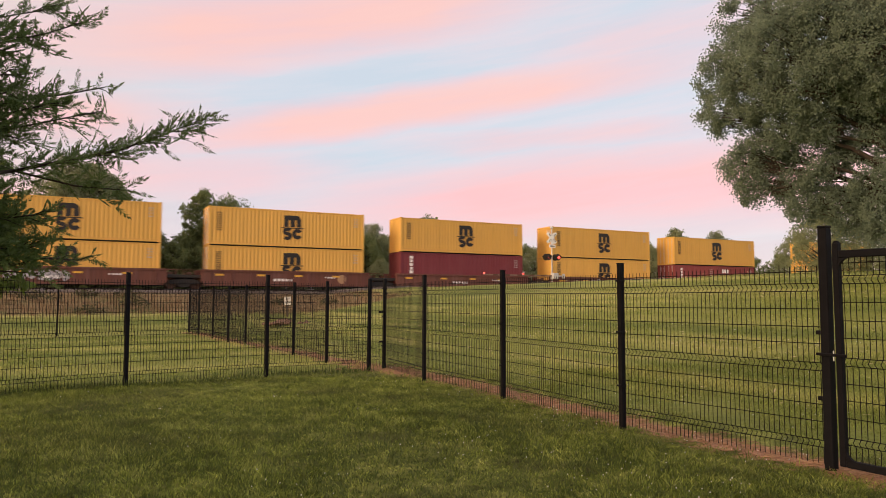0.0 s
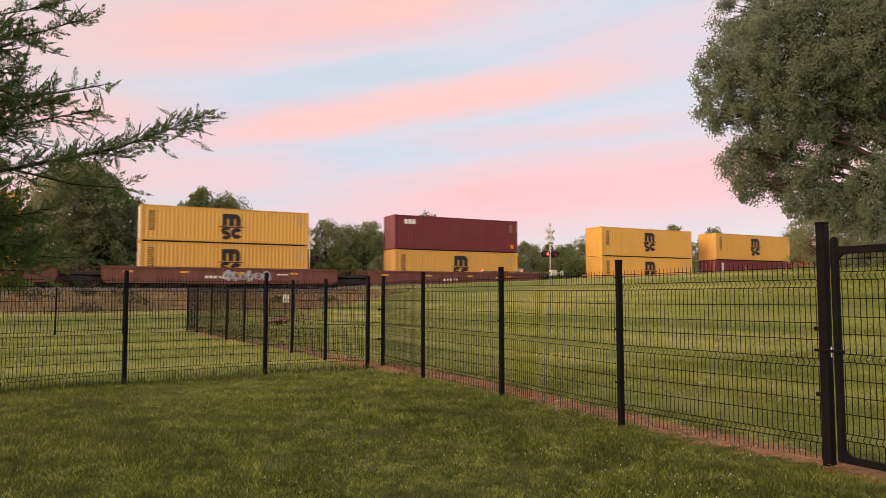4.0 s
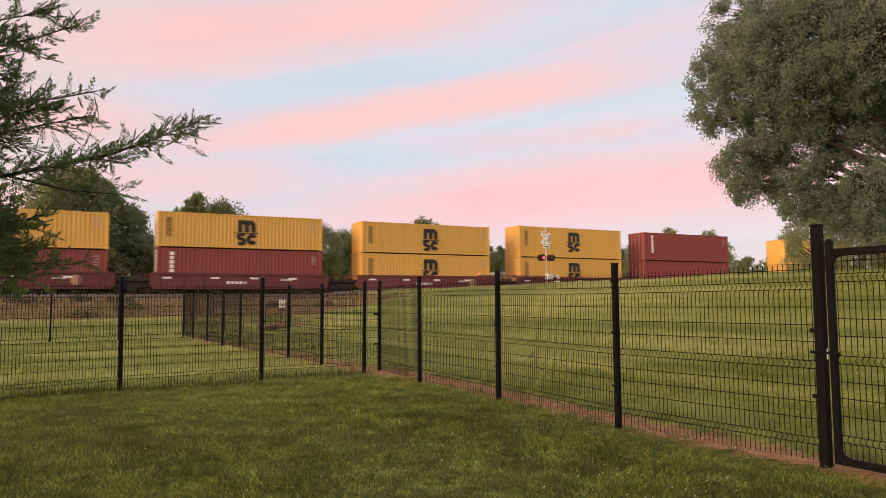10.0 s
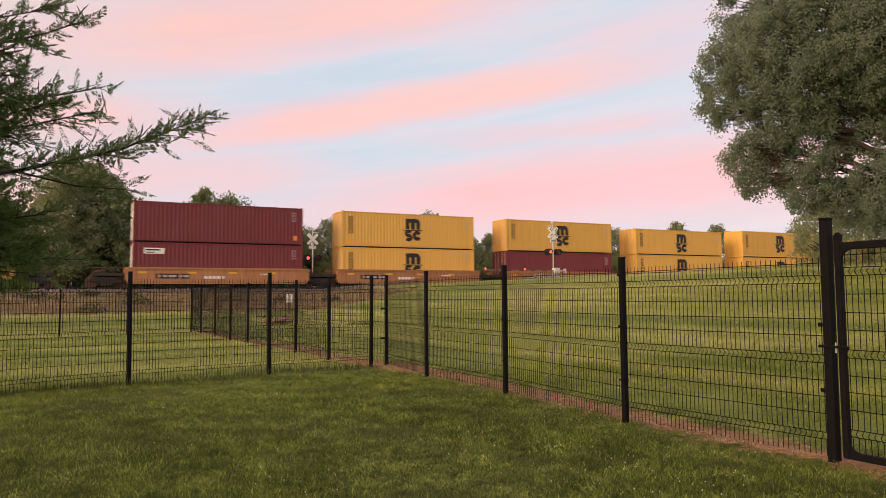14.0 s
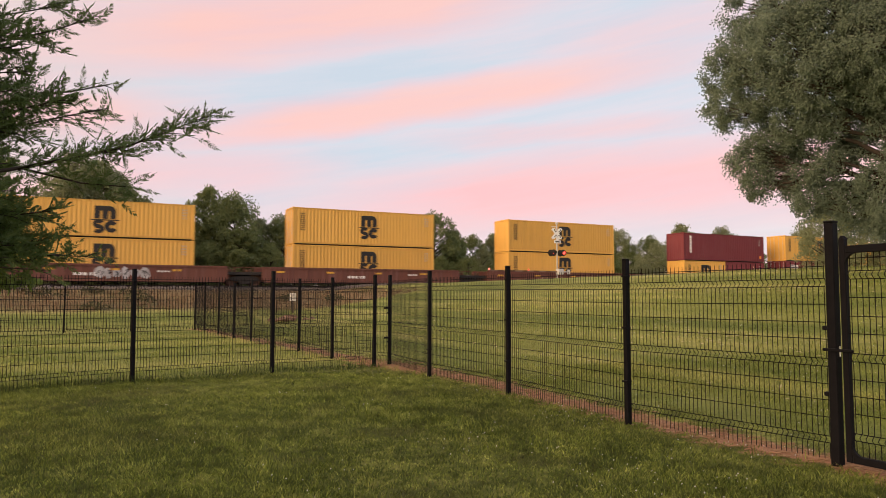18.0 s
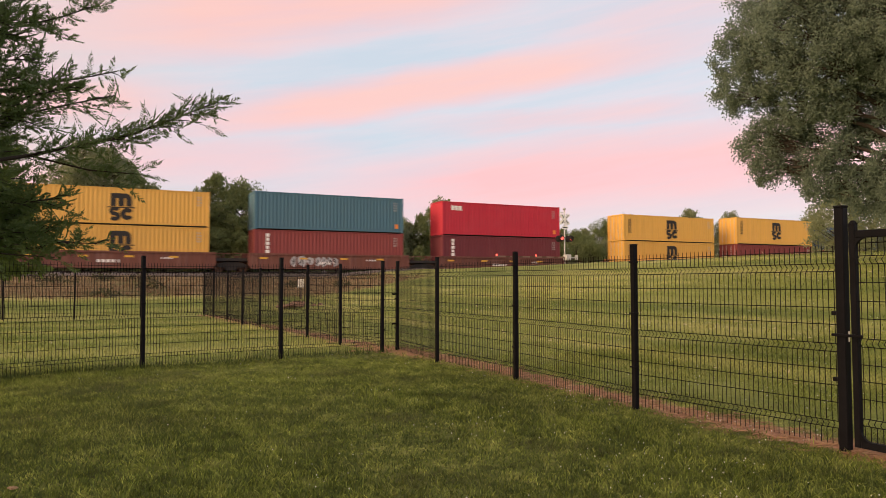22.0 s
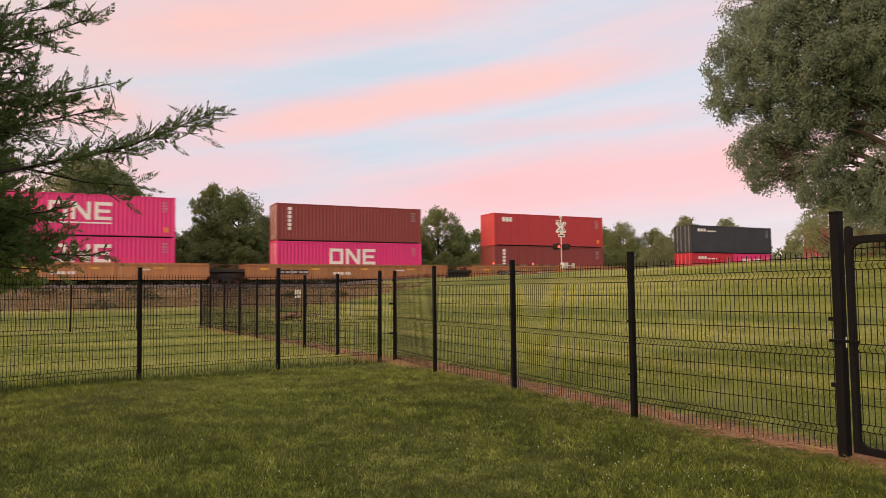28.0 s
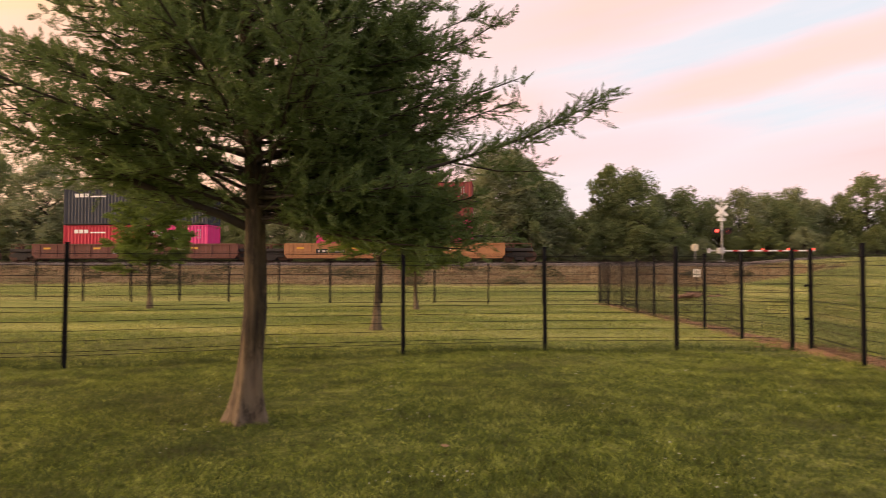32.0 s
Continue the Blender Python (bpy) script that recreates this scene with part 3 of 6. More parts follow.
# ---- track and road crossing ----
def build_track():
    bed = Shape()
    half = [(-2.6, 1.72), (-1.75, 2.02), (1.75, 2.02), (2.6, 1.72), (3.6, 1.4), (-3.6, 1.4)]
    e0, e1 = -260.0, 460.0
    vs = [(e, y, z) for e in (e0, e1) for y, z in half]
    k = len(half)
    bed.add(vs, [(i, i + k, (i + 1) % k + k, (i + 1) % k) for i in range(k)])
    ob = new("track_bed", bed.mesh("track_bed", BED))
    ob.matrix_basis = at(0, TRACK_N)
    tagged(ob, "grey crushed-stone ballast bed under the rails", "track bed", kind="structure")
    for side in (-0.7175, 0.7175):
        r = Shape()
        r.box(e0, side - 0.07, 2.07, e1, side + 0.07, 2.09)
        r.box(e0, side - 0.012, 2.09, e1, side + 0.012, 2.2)
        r.box(e0, side - 0.036, 2.2, e1, side + 0.036, RAIL_Z)
        ob = new("rail", r.mesh("rail", RAIL_RUST))
        ob.matrix_basis = at(0, TRACK_N)
        tagged(ob, "worn steel rail on wooden ties", "rail", "rails of the track", "structure")
    tie = Shape().box(-0.12, -1.3, 1.9, 0.12, 1.3, 2.068, 0.01).mesh("tie", WOOD)
    row = thing("railway_ties", "row of weathered wooden ties in ballast", "ties", at(0, TRACK_N), kind="structure")
    for i in range(150):
        part("tie", tie, None, row, m=pose(-45 + i * 0.6, 0, 0))
    # loose stones along the near shoulder
    rng = np.random.default_rng(5)
    vs, fs = [], []
    base = np.array([(1, 0, 0), (-1, 0, 0), (0, 1, 0), (0, -1, 0), (0, 0, 1), (0, 0, -1)], float)
    tri = np.array([(0, 2, 4), (2, 1, 4), (1, 3, 4), (3, 0, 4), (2, 0, 5), (1, 2, 5), (3, 1, 5), (0, 3, 5)])
    for i in range(9000):
        e, n = rng.uniform(-60, 45), 53.2 - abs(rng.normal(0, 1.0)) * 1.5
        p = P(e, n)
        s = rng.uniform(0.04, 0.10)
        z = max(gz(p), 1.4 + (n - 50.96) * 0.32 if n > 50.96 else 0)
        vs.append(base * s * rng.uniform(0.6, 1.3, (6, 3)) + (p.x, p.y, z + 0.02))
        fs.append(tri + 6 * i)
    ob = new("ballast_stones", quads_mesh("ballast_stones", np.concatenate(vs), np.concatenate(fs), STONE))
    tagged(ob, "loose grey ballast stones beside the track", "stones", kind="stuff")
    # road over the track
    road = Shape()
    prof = [(10, 2.50), (30, 2.50), (48, 2.47), (52.9, RAIL_Z + 0.03), (56.2, RAIL_Z + 0.03), (61, 2.2), (80, 1.75), (140, 1.75)]
    vs = [(e, n, z) for n, z in prof for e in (24.2, 32.2)] + [(e, n, z - 0.3) for n, z in prof for e in (24.2, 32.2)]
    k = 2 * len(prof)
    fs = []
    for i in range(len(prof) - 1):
        a = 2 * i
        fs += [(a, a + 1, a + 3, a + 2), (a + k, a + 2 + k, a + 3 + k, a + 1 + k), (a, a + 2, a + 2 + k, a + k), (a + 1, a + 1 + k, a + 3 + k, a + 3)]
    road.add(vs, fs)
    ob = new("road", road.mesh("road", ASPHALT))
    ob.matrix_basis = ALONG.copy()
    tagged(ob, "dark asphalt road over the level crossing", "road", kind="structure")


build_track()


# ---- wire mesh fence ----
FOLDS = (0.17, 0.845, 1.555)
LEVELS = (0.14, 0.20, 0.365, 0.515, 0.657, 0.81, 0.88, 1.05, 1.20, 1.36, 1.52, 1.59, 1.70)
PANEL_H = 1.75


def wire_path(x, h=PANEL_H, z0=0.0):
    pts = [(x, 0, z0)]
    for z in FOLDS:
        if z < h:
            pts += [(x, 0, z - 0.042), (x, -0.042, z), (x, 0, z + 0.042)]
    return pts + [(x, 0, h)]


def vertical_wires(length, step=0.0508):
    s = Shape()
    k = int(length / step)
    for i in range(k + 1):
        s.tube(wire_path((length - k * step) / 2 + i * step), 0.0039, 4, False)
    return s.mesh("vertical_wires", BLACK_COAT)


def cross_wire(length):
    return Shape().tube([(0, -0.005, 0), (length, -0.005, 0)], 0.0038, 4).mesh("cross_wire", BLACK_COAT)


def post_mesh(height, w=0.064):
    s = Shape()
    s.box(-w / 2, -w / 2, -0.3, w / 2, w / 2, height - 0.012, 0.006)
    s.box(-w / 2 - 0.003, -w / 2 - 0.003, height - 0.012, w / 2 + 0.003, w / 2 + 0.003, height, 0.004)
    return s.mesh("post", BLACK_COAT)


POST = post_mesh(1.93)
CLAMP = Shape().box(-0.035, -0.035, -0.011, 0.035, 0.052, 0.011, 0.003).mesh("clamp", BLACK_COAT)
WIRE_CACHE = {}


def fence_run(name, label, places, ends_open=False, posts=None, lift=0.05):
    """A run of posts at the given places with a mesh panel between each pair."""
    run = thing(name, label, "fence", Matrix.Translation((0, 0, 0)), "wire mesh fences")
    for i, p in enumerate(places):
        d = (Vector(places[min(i + 1, len(places) - 1)]) - Vector(places[max(i - 1, 0)]))
        turn = math.degrees(math.atan2(d.y, d.x))
        if posts is None or posts[i]:
            lean = (random.random() - 0.5) * 0.7
            po = part("post", POST, None, run, m=pose(p[0], p[1], gz(p), lean, (random.random() - 0.5) * 0.7, turn))
            for z in (0.5, 1.12, 1.72):
                part("clamp", CLAMP, None, po, m=pose(0, 0, z))
        if i + 1 < len(places):
            q = Vector(places[i + 1])
            span = Vector(q) - Vector(p)
            length = round(span.length - 0.08, 1)
            if length not in WIRE_CACHE:
                WIRE_CACHE[length] = (vertical_wires(length), cross_wire(length))
            up, over = WIRE_CACHE[length]
            turn = math.degrees(math.atan2(span.y, span.x))
            tilt = math.degrees(math.atan2(gz(q) - gz(p), span.length))
            s = Vector(p) + span.normalized() * 0.04
            pan = part("mesh_panel", up, None, run, m=pose(s.x, s.y, gz(p) + lift, 0, -tilt, turn))
            for z in LEVELS:
                part("cross_wire", over, None, pan, m=pose(0, 0, z))
    return run


LONG = [Vector((3.39, 6.21, 0)), Vector((2.09, 8.20, 0)), Vector((0.90, 10.52, 0)), Vector((-0.34, 12.75, 0)), Vector((-1.26, 15.0, 0)), Vector((-2.75, 16.57, 0)),
        Vector((-3.97, 18.58, 0)), Vector((-5.15, 20.4, 0)), Vector((-6.26, 22.19, 0)), Vector((-7.45, 24.25, 0)), Vector((-8.68, 26.36, 0)), Vector((-9.85, 28.2, 0)), Vector((-10.87, 29.9, 0))]
fence_run("long_fence", "black welded wire mesh fence beside the clay strip", LONG, posts=[False] + [True] * 12)
CROSS = [Vector((-1.54, 14.59, 0)), Vector((-3.33, 13.25, 0)), Vector((-5.35, 11.86, 0)), Vector((-7.17, 9.92, 0)), Vector((-8.88, 7.90, 0)), Vector((-10.57, 5.84, 0)), Vector((-12.25, 3.8, 0)), Vector((-13.9, 1.8, 0))]
fence_run("cross_fence", "black welded wire mesh fence across the lawn", CROSS)
corner = thing("hinge_post_pins", "two black steel hinge pins on the corner fence post", "hinge pins", pose(-1.26, 15.0, gz((-1.26, 15.0)), 0, 0, 235))
for z in (0.59, 1.22):
    part("pin", Shape().box(0.03, -0.02, z - 0.02, 0.16, 0.02, z + 0.02, 0.005), BLACK_COAT, corner)
FAR = [P(4.0 - 2.47 * k, 31.9 + 0.03 * k) for k in range(17)]
fence_run("far_fence", "black welded wire mesh fence along the far lawn edge", FAR, posts=[False] + [True] * 16)


# ---- gate beside the long fence ----
def build_gate():
    run_turn = math.degrees(math.atan2(-2.2, 1.25))
    tall = thing("gate_post", "tall square black steel gate post", "gate post", pose(3.40, 6.20, gz((3.4, 6.2)), 0, 0.3, run_turn))
    s = Shape()
    s.box(-0.041, -0.041, -0.3, 0.041, 0.041, 2.13, 0.007)
    part("shaft", s, BLACK_COAT, tall)
    part("cap", Shape().box(-0.044, -0.044, 2.13, 0.044, 0.044, 2.15, 0.005), BLACK_COAT, tall)
    for z in (0.62, 1.20):
        part("panel_clip", Shape().box(-0.09, -0.03, z - 0.018, -0.04, 0.02, z + 0.018, 0.004), BLACK_COAT, tall)
    part("latch", Shape().box(-0.07, -0.07, 1.0, 0.2, -0.045, 1.025, 0.005), BLACK_COAT, tall)
    part("latch_pin", Shape().tube([(0.085, -0.057, 0.96), (0.085, -0.057, 1.05)], 0.006, 8), GALV, tall, "bright steel latch pin")
    gate = thing("metal_gate", "black steel gate with wire mesh infill", "gate", pose(3.40, 6.20, gz((3.4, 6.2)), 0, 0, run_turn))
    L_, zb, zt = 3.2, 0.06, 1.93
    part("hinge_stile", Shape().box(0.088, -0.028, zb, 0.144, 0.028, zt + 0.06, 0.007), BLACK_COAT, gate)
    part("stile_cap", Shape().tube([(0.116, 0, zt + 0.055), (0.116, 0, zt + 0.08)], [0.034, 0.016], 12), BLACK_COAT, gate)
    part("closing_stile", Shape().box(L_, -0.035, zb, L_ + 0.07, 0.035, zt + 0.06, 0.008), BLACK_COAT, gate)
    part("top_rail", Shape().box(0.144, -0.026, zt - 0.075, L_, 0.03, zt - 0.01, 0.006), BLACK_COAT, gate)
    part("bottom_rail", Shape().box(0.144, -0.026, zb, L_, 0.03, zb + 0.06, 0.006), BLACK_COAT, gate)
    for k, (z, sg) in enumerate(((zb + 0.06, 1), (zt - 0.075, -1))):
        g = Shape()
        pts = [(0.144, z), (0.144, z + sg * 0.1)] + [(0.144 + 0.1 * (1 - math.cos(a)), z + sg * 0.1 * (1 - math.sin(a))) for a in (0.3, 0.7, 1.1, 1.4)] + [(0.244, z)]
        g.plate([(x, zz) for x, zz in (pts if sg > 0 else pts[::-1])], 0.03)
        part("corner_gusset", g, BLACK_COAT, gate)
    up = vertical_wires(3.04)
    pan = part("mesh_infill", up, None, gate, m=pose(0.146, 0.004, 0.11))
    over = cross_wire(3.04)
    for z in LEVELS:
        part("cross_wire", over, None, pan, m=pose(0, 0, z))


build_gate()
# white marker and a heap of stones at the foot of the bank
nb = thing("marker_sign", "small white marker sign on a short post", "sign", pose(-8.45, 37.9, gz((-8.45, 37.9)), 0, 0, 8))
mz = 1.12 - gz((-8.45, 37.9))
part("post", Shape().box(-0.04, 0, -0.2, 0.04, 0.06, mz + 0.3, 0.01), WOOD, nb)
part("board", Shape().box(-0.17, -0.02, mz + 0.06, 0.17, 0, mz + 0.50, 0.005), SIGN_WHITE, nb)
part("text_bar", Shape().box(-0.01, -0.026, mz + 0.10, 0.012, -0.02, mz + 0.46), RUST, nb)


def stone_heap():
    rng = np.random.default_rng(41)
    heap = thing("stone_heap", "low heap of brown stones on the grass slope", "stones", pose(-7.7, 34.4, gz((-7.7, 34.4)), 0, 0, 10))
    base = [(1, 0, 0), (0.4, 0.9, 0.1), (-0.7, 0.7, -0.1), (-1, -0.1, 0), (-0.3, -0.9, 0.1), (0.7, -0.7, 0), (0.3, 0.1, 0.75), (-0.35, 0.1, 0.6), (0, 0, -0.5)]
    tri = [(0, 1, 6), (1, 7, 6), (1, 2, 7), (2, 3, 7), (3, 4, 7), (4, 6, 7), (4, 5, 6), (5, 0, 6), (1, 0, 8), (2, 1, 8), (3, 2, 8), (4, 3, 8), (5, 4, 8), (0, 5, 8)]
    for i in range(26):
        s_ = rng.uniform(0.10, 0.26)
        sh = Shape().add([tuple(np.array(v) * s_ * rng.uniform(0.75, 1.2, 3)) for v in base], tri)
        x, y = rng.normal(0, 0.5), rng.normal(0, 0.3)
        part("stone", sh, CLAY_STONE, heap, m=pose(x, y, max(0.05, 0.32 - 0.35 * abs(x)) * rng.uniform(0.3, 1.0), 0, 0, rng.uniform(0, 360)))


CLAY_STONE = plain("brown_stone", (0.33, 0.20, 0.15), 0.9, 0.0, 4.0, 0.4)
stone_heap()

# ---- freight train ----
plain_red = plain("faded_red_lettering", (0.42, 0.10, 0.05), 0.7)
plain_tan = plain("faded_badge", (0.42, 0.26, 0.15), 0.7)
SPRAY = plain("pale_spray_paint", (0.46, 0.46, 0.48), 0.7, 0.0, 2.0, 0.5)
GREEN_SPRAY = plain("green_spray_paint", (0.36, 0.56, 0.38), 0.7, 0.0, 2.0, 0.4)
STICKER = plain("orange_sticker", (0.85, 0.27, 0.045), 0.5)
REFLECT = plain("yellow_reflector", (0.75, 0.42, 0.05), 0.5)

BOX_W, STD, HC = 2.438, 2.591, 2.896
LONG40, LONG20 = 12.192, 6.058
BASE_Z = RAIL_Z + 0.35


def corrugated(length, height, x0=0.0, pitch=0.278, depth=0.034):
    """Folded steel sheet along x, standing in z; the folds sink towards +y."""
    s = Shape()
    xs = []
    n = int(length / pitch)
    p = length / n
    for i in range(n):
        b = x0 + i * p
        xs += [(b, 0), (b + p * 0.26, 0), (b + p * 0.5, depth), (b + p * 0.76, depth)]
    xs.append((x0 + length, 0))
    vs = [(x, y, z) for x, y in xs for z in (0, height)]
    s.add(vs, [(2 * i, 2 * i + 2, 2 * i + 3, 2 * i + 1) for i in range(len(xs) - 1)])
    return s


def ring_arc(cx, cz, ro, ri, a0, a1, k=12):
    pts = [(cx + ro * math.cos(a0 + (a1 - a0) * i / k), cz + ro * math.sin(a0 + (a1 - a0) * i / k)) for i in range(k + 1)]
    return pts, [(cx + ri * math.cos(a0 + (a1 - a0) * i / k), cz + ri * math.sin(a0 + (a1 - a0) * i / k)) for i in range(k + 1)]


def ribbon(outer, inner, th, closed=False):
    """One connected flat strip between two lines in x and z, with thickness towards -y."""
    s = Shape()
    n = len(outer)
    vs = [(x, y, z) for y in (0, -th) for line in (outer, inner) for x, z in line]
    o, i, O, I = 0, n, 2 * n, 3 * n
    fs = []
    for k in range(n if closed else n - 1):
        j = (k + 1) % n
        fs += [(o + k, i + k, i + j, o + j), (O + k, O + j, I + j, I + k), (o + k, o + j, O + j, O + k), (i + k, I + k, I + j, i + j)]
    if not closed:
        fs += [(o, O, I, i), (o + n - 1, i + n - 1, I + n - 1, O + n - 1)]
    return s.add(vs, fs)


def thick_line(pts, half):
    """The two sides of a line drawn with a broad pen."""
    a, b = [], []
    for k, (x, z) in enumerate(pts):
        x0, z0 = pts[max(0, k - 1)]
        x1, z1 = pts[min(len(pts) - 1, k + 1)]
        d = math.hypot(x1 - x0, z1 - z0)
        nx, nz = -(z1 - z0) / d * half, (x1 - x0) / d * half
        a.append((x + nx, z + nz))
        b.append((x - nx, z - nz))
    return a, b


def emblem_arches(w, h):
    """Emblem in four pieces: two joined arches, a line under them, a double curve and an open ring."""
    t = 0.014
    b, c, ro, ri = h * 0.50, h * 0.775, w * 0.240, w * 0.046
    c1, c2 = w * 0.3525, w * 0.6475
    arc = lambda cx, r, a0, a1, k=10: [(cx + r * math.cos(radians(a0 + (a1 - a0) * i / k)), c + r * math.sin(radians(a0 + (a1 - a0) * i / k))) for i in range(k + 1)]
    m = [(c1 - ro, b), (c1 - ro, c + ro * 0.96), (c1 - ro * 0.45, c + ro * 0.96)]
    m += arc(c1, ro, 100, 52, 6) + arc(c2, ro, 128, 0) + [(c2 + ro, b), (c2 + ri, b)] + arc(c2, ri, 0, 180) + [(c2 - ri, b), (c1 + ri, b)] + arc(c1, ri, 0, 180) + [(c1 - ri, b)]
    line = [(-0.01 * w, h * 0.435), (1.02 * w, h * 0.435), (1.02 * w, h * 0.475), (-0.01 * w, h * 0.475)]
    lo, r = h * 0.205, w * 0.105
    cx = w * 0.27
    curl = [(cx + 1.25 * r * math.cos(radians(a)), lo + r + r * math.sin(radians(a))) for a in range(25, 271, 20)]
    curl += [(cx + 1.25 * r * math.cos(radians(a)), lo - r + r * math.sin(radians(a))) for a in range(70, -156, -20)]
    o, i = ring_arc(w * 0.73, lo, w * 0.240, w * 0.070, 0.18 * math.pi, 1.82 * math.pi, 18)
    return [Shape().plate(m[::-1], t), Shape().plate(line, t), ribbon(*thick_line(curl, w * 0.078), t), ribbon(o, i, t)]


def emblem_frames(w, h):
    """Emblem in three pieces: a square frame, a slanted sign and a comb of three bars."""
    t, k = 0.014, h * 0.19
    a = w * 0.29
    frame_ = ribbon([(0, 0), (a, 0), (a, h), (0, h)], [(k, k), (a - k, k), (a - k, h - k), (k, h - k)], t, True)
    x = w * 0.35
    b = x + w * 0.31
    slant = [(x, 0), (x + k, 0), (x + k, h * 0.70), (b - k * 1.1, 0), (b, 0), (b, h), (b - k, h), (b - k, h * 0.30), (x + k * 1.1, h), (x, h)]
    y = w * 0.72
    comb_ = [(y, 0), (w, 0), (w, k), (y + k, k), (y + k, h * 0.41), (w * 0.97, h * 0.41), (w * 0.97, h * 0.59), (y + k, h * 0.59), (y + k, h - k), (w, h - k), (w, h), (y, h)]
    return [frame_, Shape().plate(slant, t), Shape().plate(comb_, t)]


def put_emblem(key, make, mat, root, words, m):
    """Adds each piece of an emblem as a part."""
    for me, label in zip(shared(key, lambda: [s.mesh("emblem_piece", mat) for s in make()]), words):
        part("emblem_piece", me, None, root, label, m=m)


def letters(body, size, spread, deep, mat):
    """Plain raised capitals as one mesh, upright in x and z."""
    cu = bpy.data.curves.new("spray_letters", "FONT")
    cu.body, cu.size, cu.offset, cu.extrude, cu.resolution_u = body, size, spread, deep, 3
    cu.space_character = 0.92
    tmp = bpy.data.objects.new("spray_letters", cu)
    me = bpy.data.meshes.new_from_object(tmp)
    bpy.data.objects.remove(tmp)
    me.transform(pose(0, 0, 0, 90, 0, 0))
    me.materials.clear()
    me.materials.append(mat)
    return me


def bars(rows):
    """Plain bars that stand for small lettering: (x, z, width, height)."""
    s = Shape()
    for x, z, w, h in rows:
        s.plate([(x, z), (x + w, z), (x + w, z + h), (x, z + h)], 0.012)
    return s


MESHES = {}


def shared(key, make):
    if key not in MESHES:
        MESHES[key] = make()
    return MESHES[key]


def container_proto(colour, length, h, doors, marks):
    """One container with its origin at the near lower corner of its leading end."""
    mat = COLOURS[colour]
    words = {"yellow": "yellow", "maroon": "dark maroon", "brick": "brick red", "crimson": "crimson", "orange": "orange red", "navy": "navy blue",
             "charcoal": "charcoal grey", "blue": "steel blue", "teal": "teal", "magenta": "bright magenta"}[colour]
    size = "high-cube" if h > 2.7 else "standard"
    root = thing("shipping_container", f"{words} corrugated steel {size} shipping container on a well car" if length > 7 else f"short {words} corrugated steel shipping container in a well car",
                 "container", group="containers on the train")
    R_, T_ = 0.10, 0.16
    k = (length, h)

    def frame_mesh():
        s = Shape()
        for y in (0, BOX_W - 0.08):
            s.box(0.16, y + (0.02 if y == 0 else -0.02), 0.055, length - 0.16, y + 0.08, T_)
            s.box(0.16, y, h - R_, length - 0.16, y + 0.08, h - 0.03)
        for x in (0, length - 0.16):
            for y in (0, BOX_W - 0.1):
                s.box(x, y - 0.0, 0.12, x + 0.16, y + 0.1, h - 0.12)
            s.box(x, 0.1, 0, x + 0.16, BOX_W - 0.1, 0.12)
            s.box(x, 0.1, h - 0.1, x + 0.16, BOX_W - 0.1, h)
        return s
    part("frame", shared(("frame", colour, *k), lambda: frame_mesh().mesh("frame", mat)), None, root)
    cast = shared(("cast", colour), lambda: Shape().box(0, 0, 0, 0.178, 0.162, 0.118, 0.008).mesh("corner_casting", mat))
    for x in (-0.004, length - 0.174):
        for y in (-0.006, BOX_W - 0.156):
            for z in (0, h - 0.118):
                part("corner_casting", cast, None, root, m=pose(x, y, z))
    side = shared(("side", colour, *k), lambda: corrugated(length - 0.32, h - T_ - R_, 0.16).mesh("side_wall", mat))
    part("side_wall", side, None, root, m=pose(0, 0.016, T_))
    part("side_wall", side, None, root, m=pose(length, BOX_W - 0.016, T_, 0, 0, 180))
    part("roof", shared(("roof", colour, *k), lambda: Shape().box(0.05, 0.05, h - 0.06, length - 0.05, BOX_W - 0.05, h - 0.02).mesh("roof", mat)), None, root)
    part("underframe", shared(("floor", *k), lambda: Shape().box(0.05, 0.05, 0.02, length - 0.05, BOX_W - 0.05, 0.12).mesh("underframe", DARK)), None, root)
    end = shared(("end", colour, h), lambda: corrugated(BOX_W - 0.2, h - 0.22, 0.1, 0.25, 0.04).mesh("end_wall", mat))
    back_x, front_x = (length - 0.03, 0.03)
    if doors:
        for half in (0, 1):
            def door_mesh():
                s = Shape()
                w = BOX_W / 2 - 0.105
                s.box(0.05, 0.10, 0.13, 0.085, 0.10 + w, h - 0.11)
                for i in range(4):
                    z = 0.25 + i * (h - 0.5) / 4
                    s.box(0.035, 0.18, z, 0.05, w + 0.02, z + (h - 0.5) / 4 - 0.12, 0.006)
                return s
            d = part("door", shared(("door", colour, h), lambda: door_mesh().mesh("door", mat)), None, root, m=pose(0, half * (BOX_W / 2 - 0.1), 0))
            rod = shared(("rod", h), lambda: Shape().tube([(0.015, 0, 0.08), (0.015, 0, h - 0.08)], 0.02, 6).mesh("locking_rod", GALV))
            for y in (0.35, 0.85):
                part("locking_rod", rod, None, d, m=pose(0, y, 0))
        part("end_wall", end, None, root, m=pose(back_x, 0, 0.11, 0, 0, 90))
    else:
        part("end_wall", end, None, root, m=pose(front_x, BOX_W, 0.11, 0, 0, -90))
        part("end_wall", end, None, root, m=pose(back_x, 0, 0.11, 0, 0, 90))
    face = 0.012
    small = FAINT
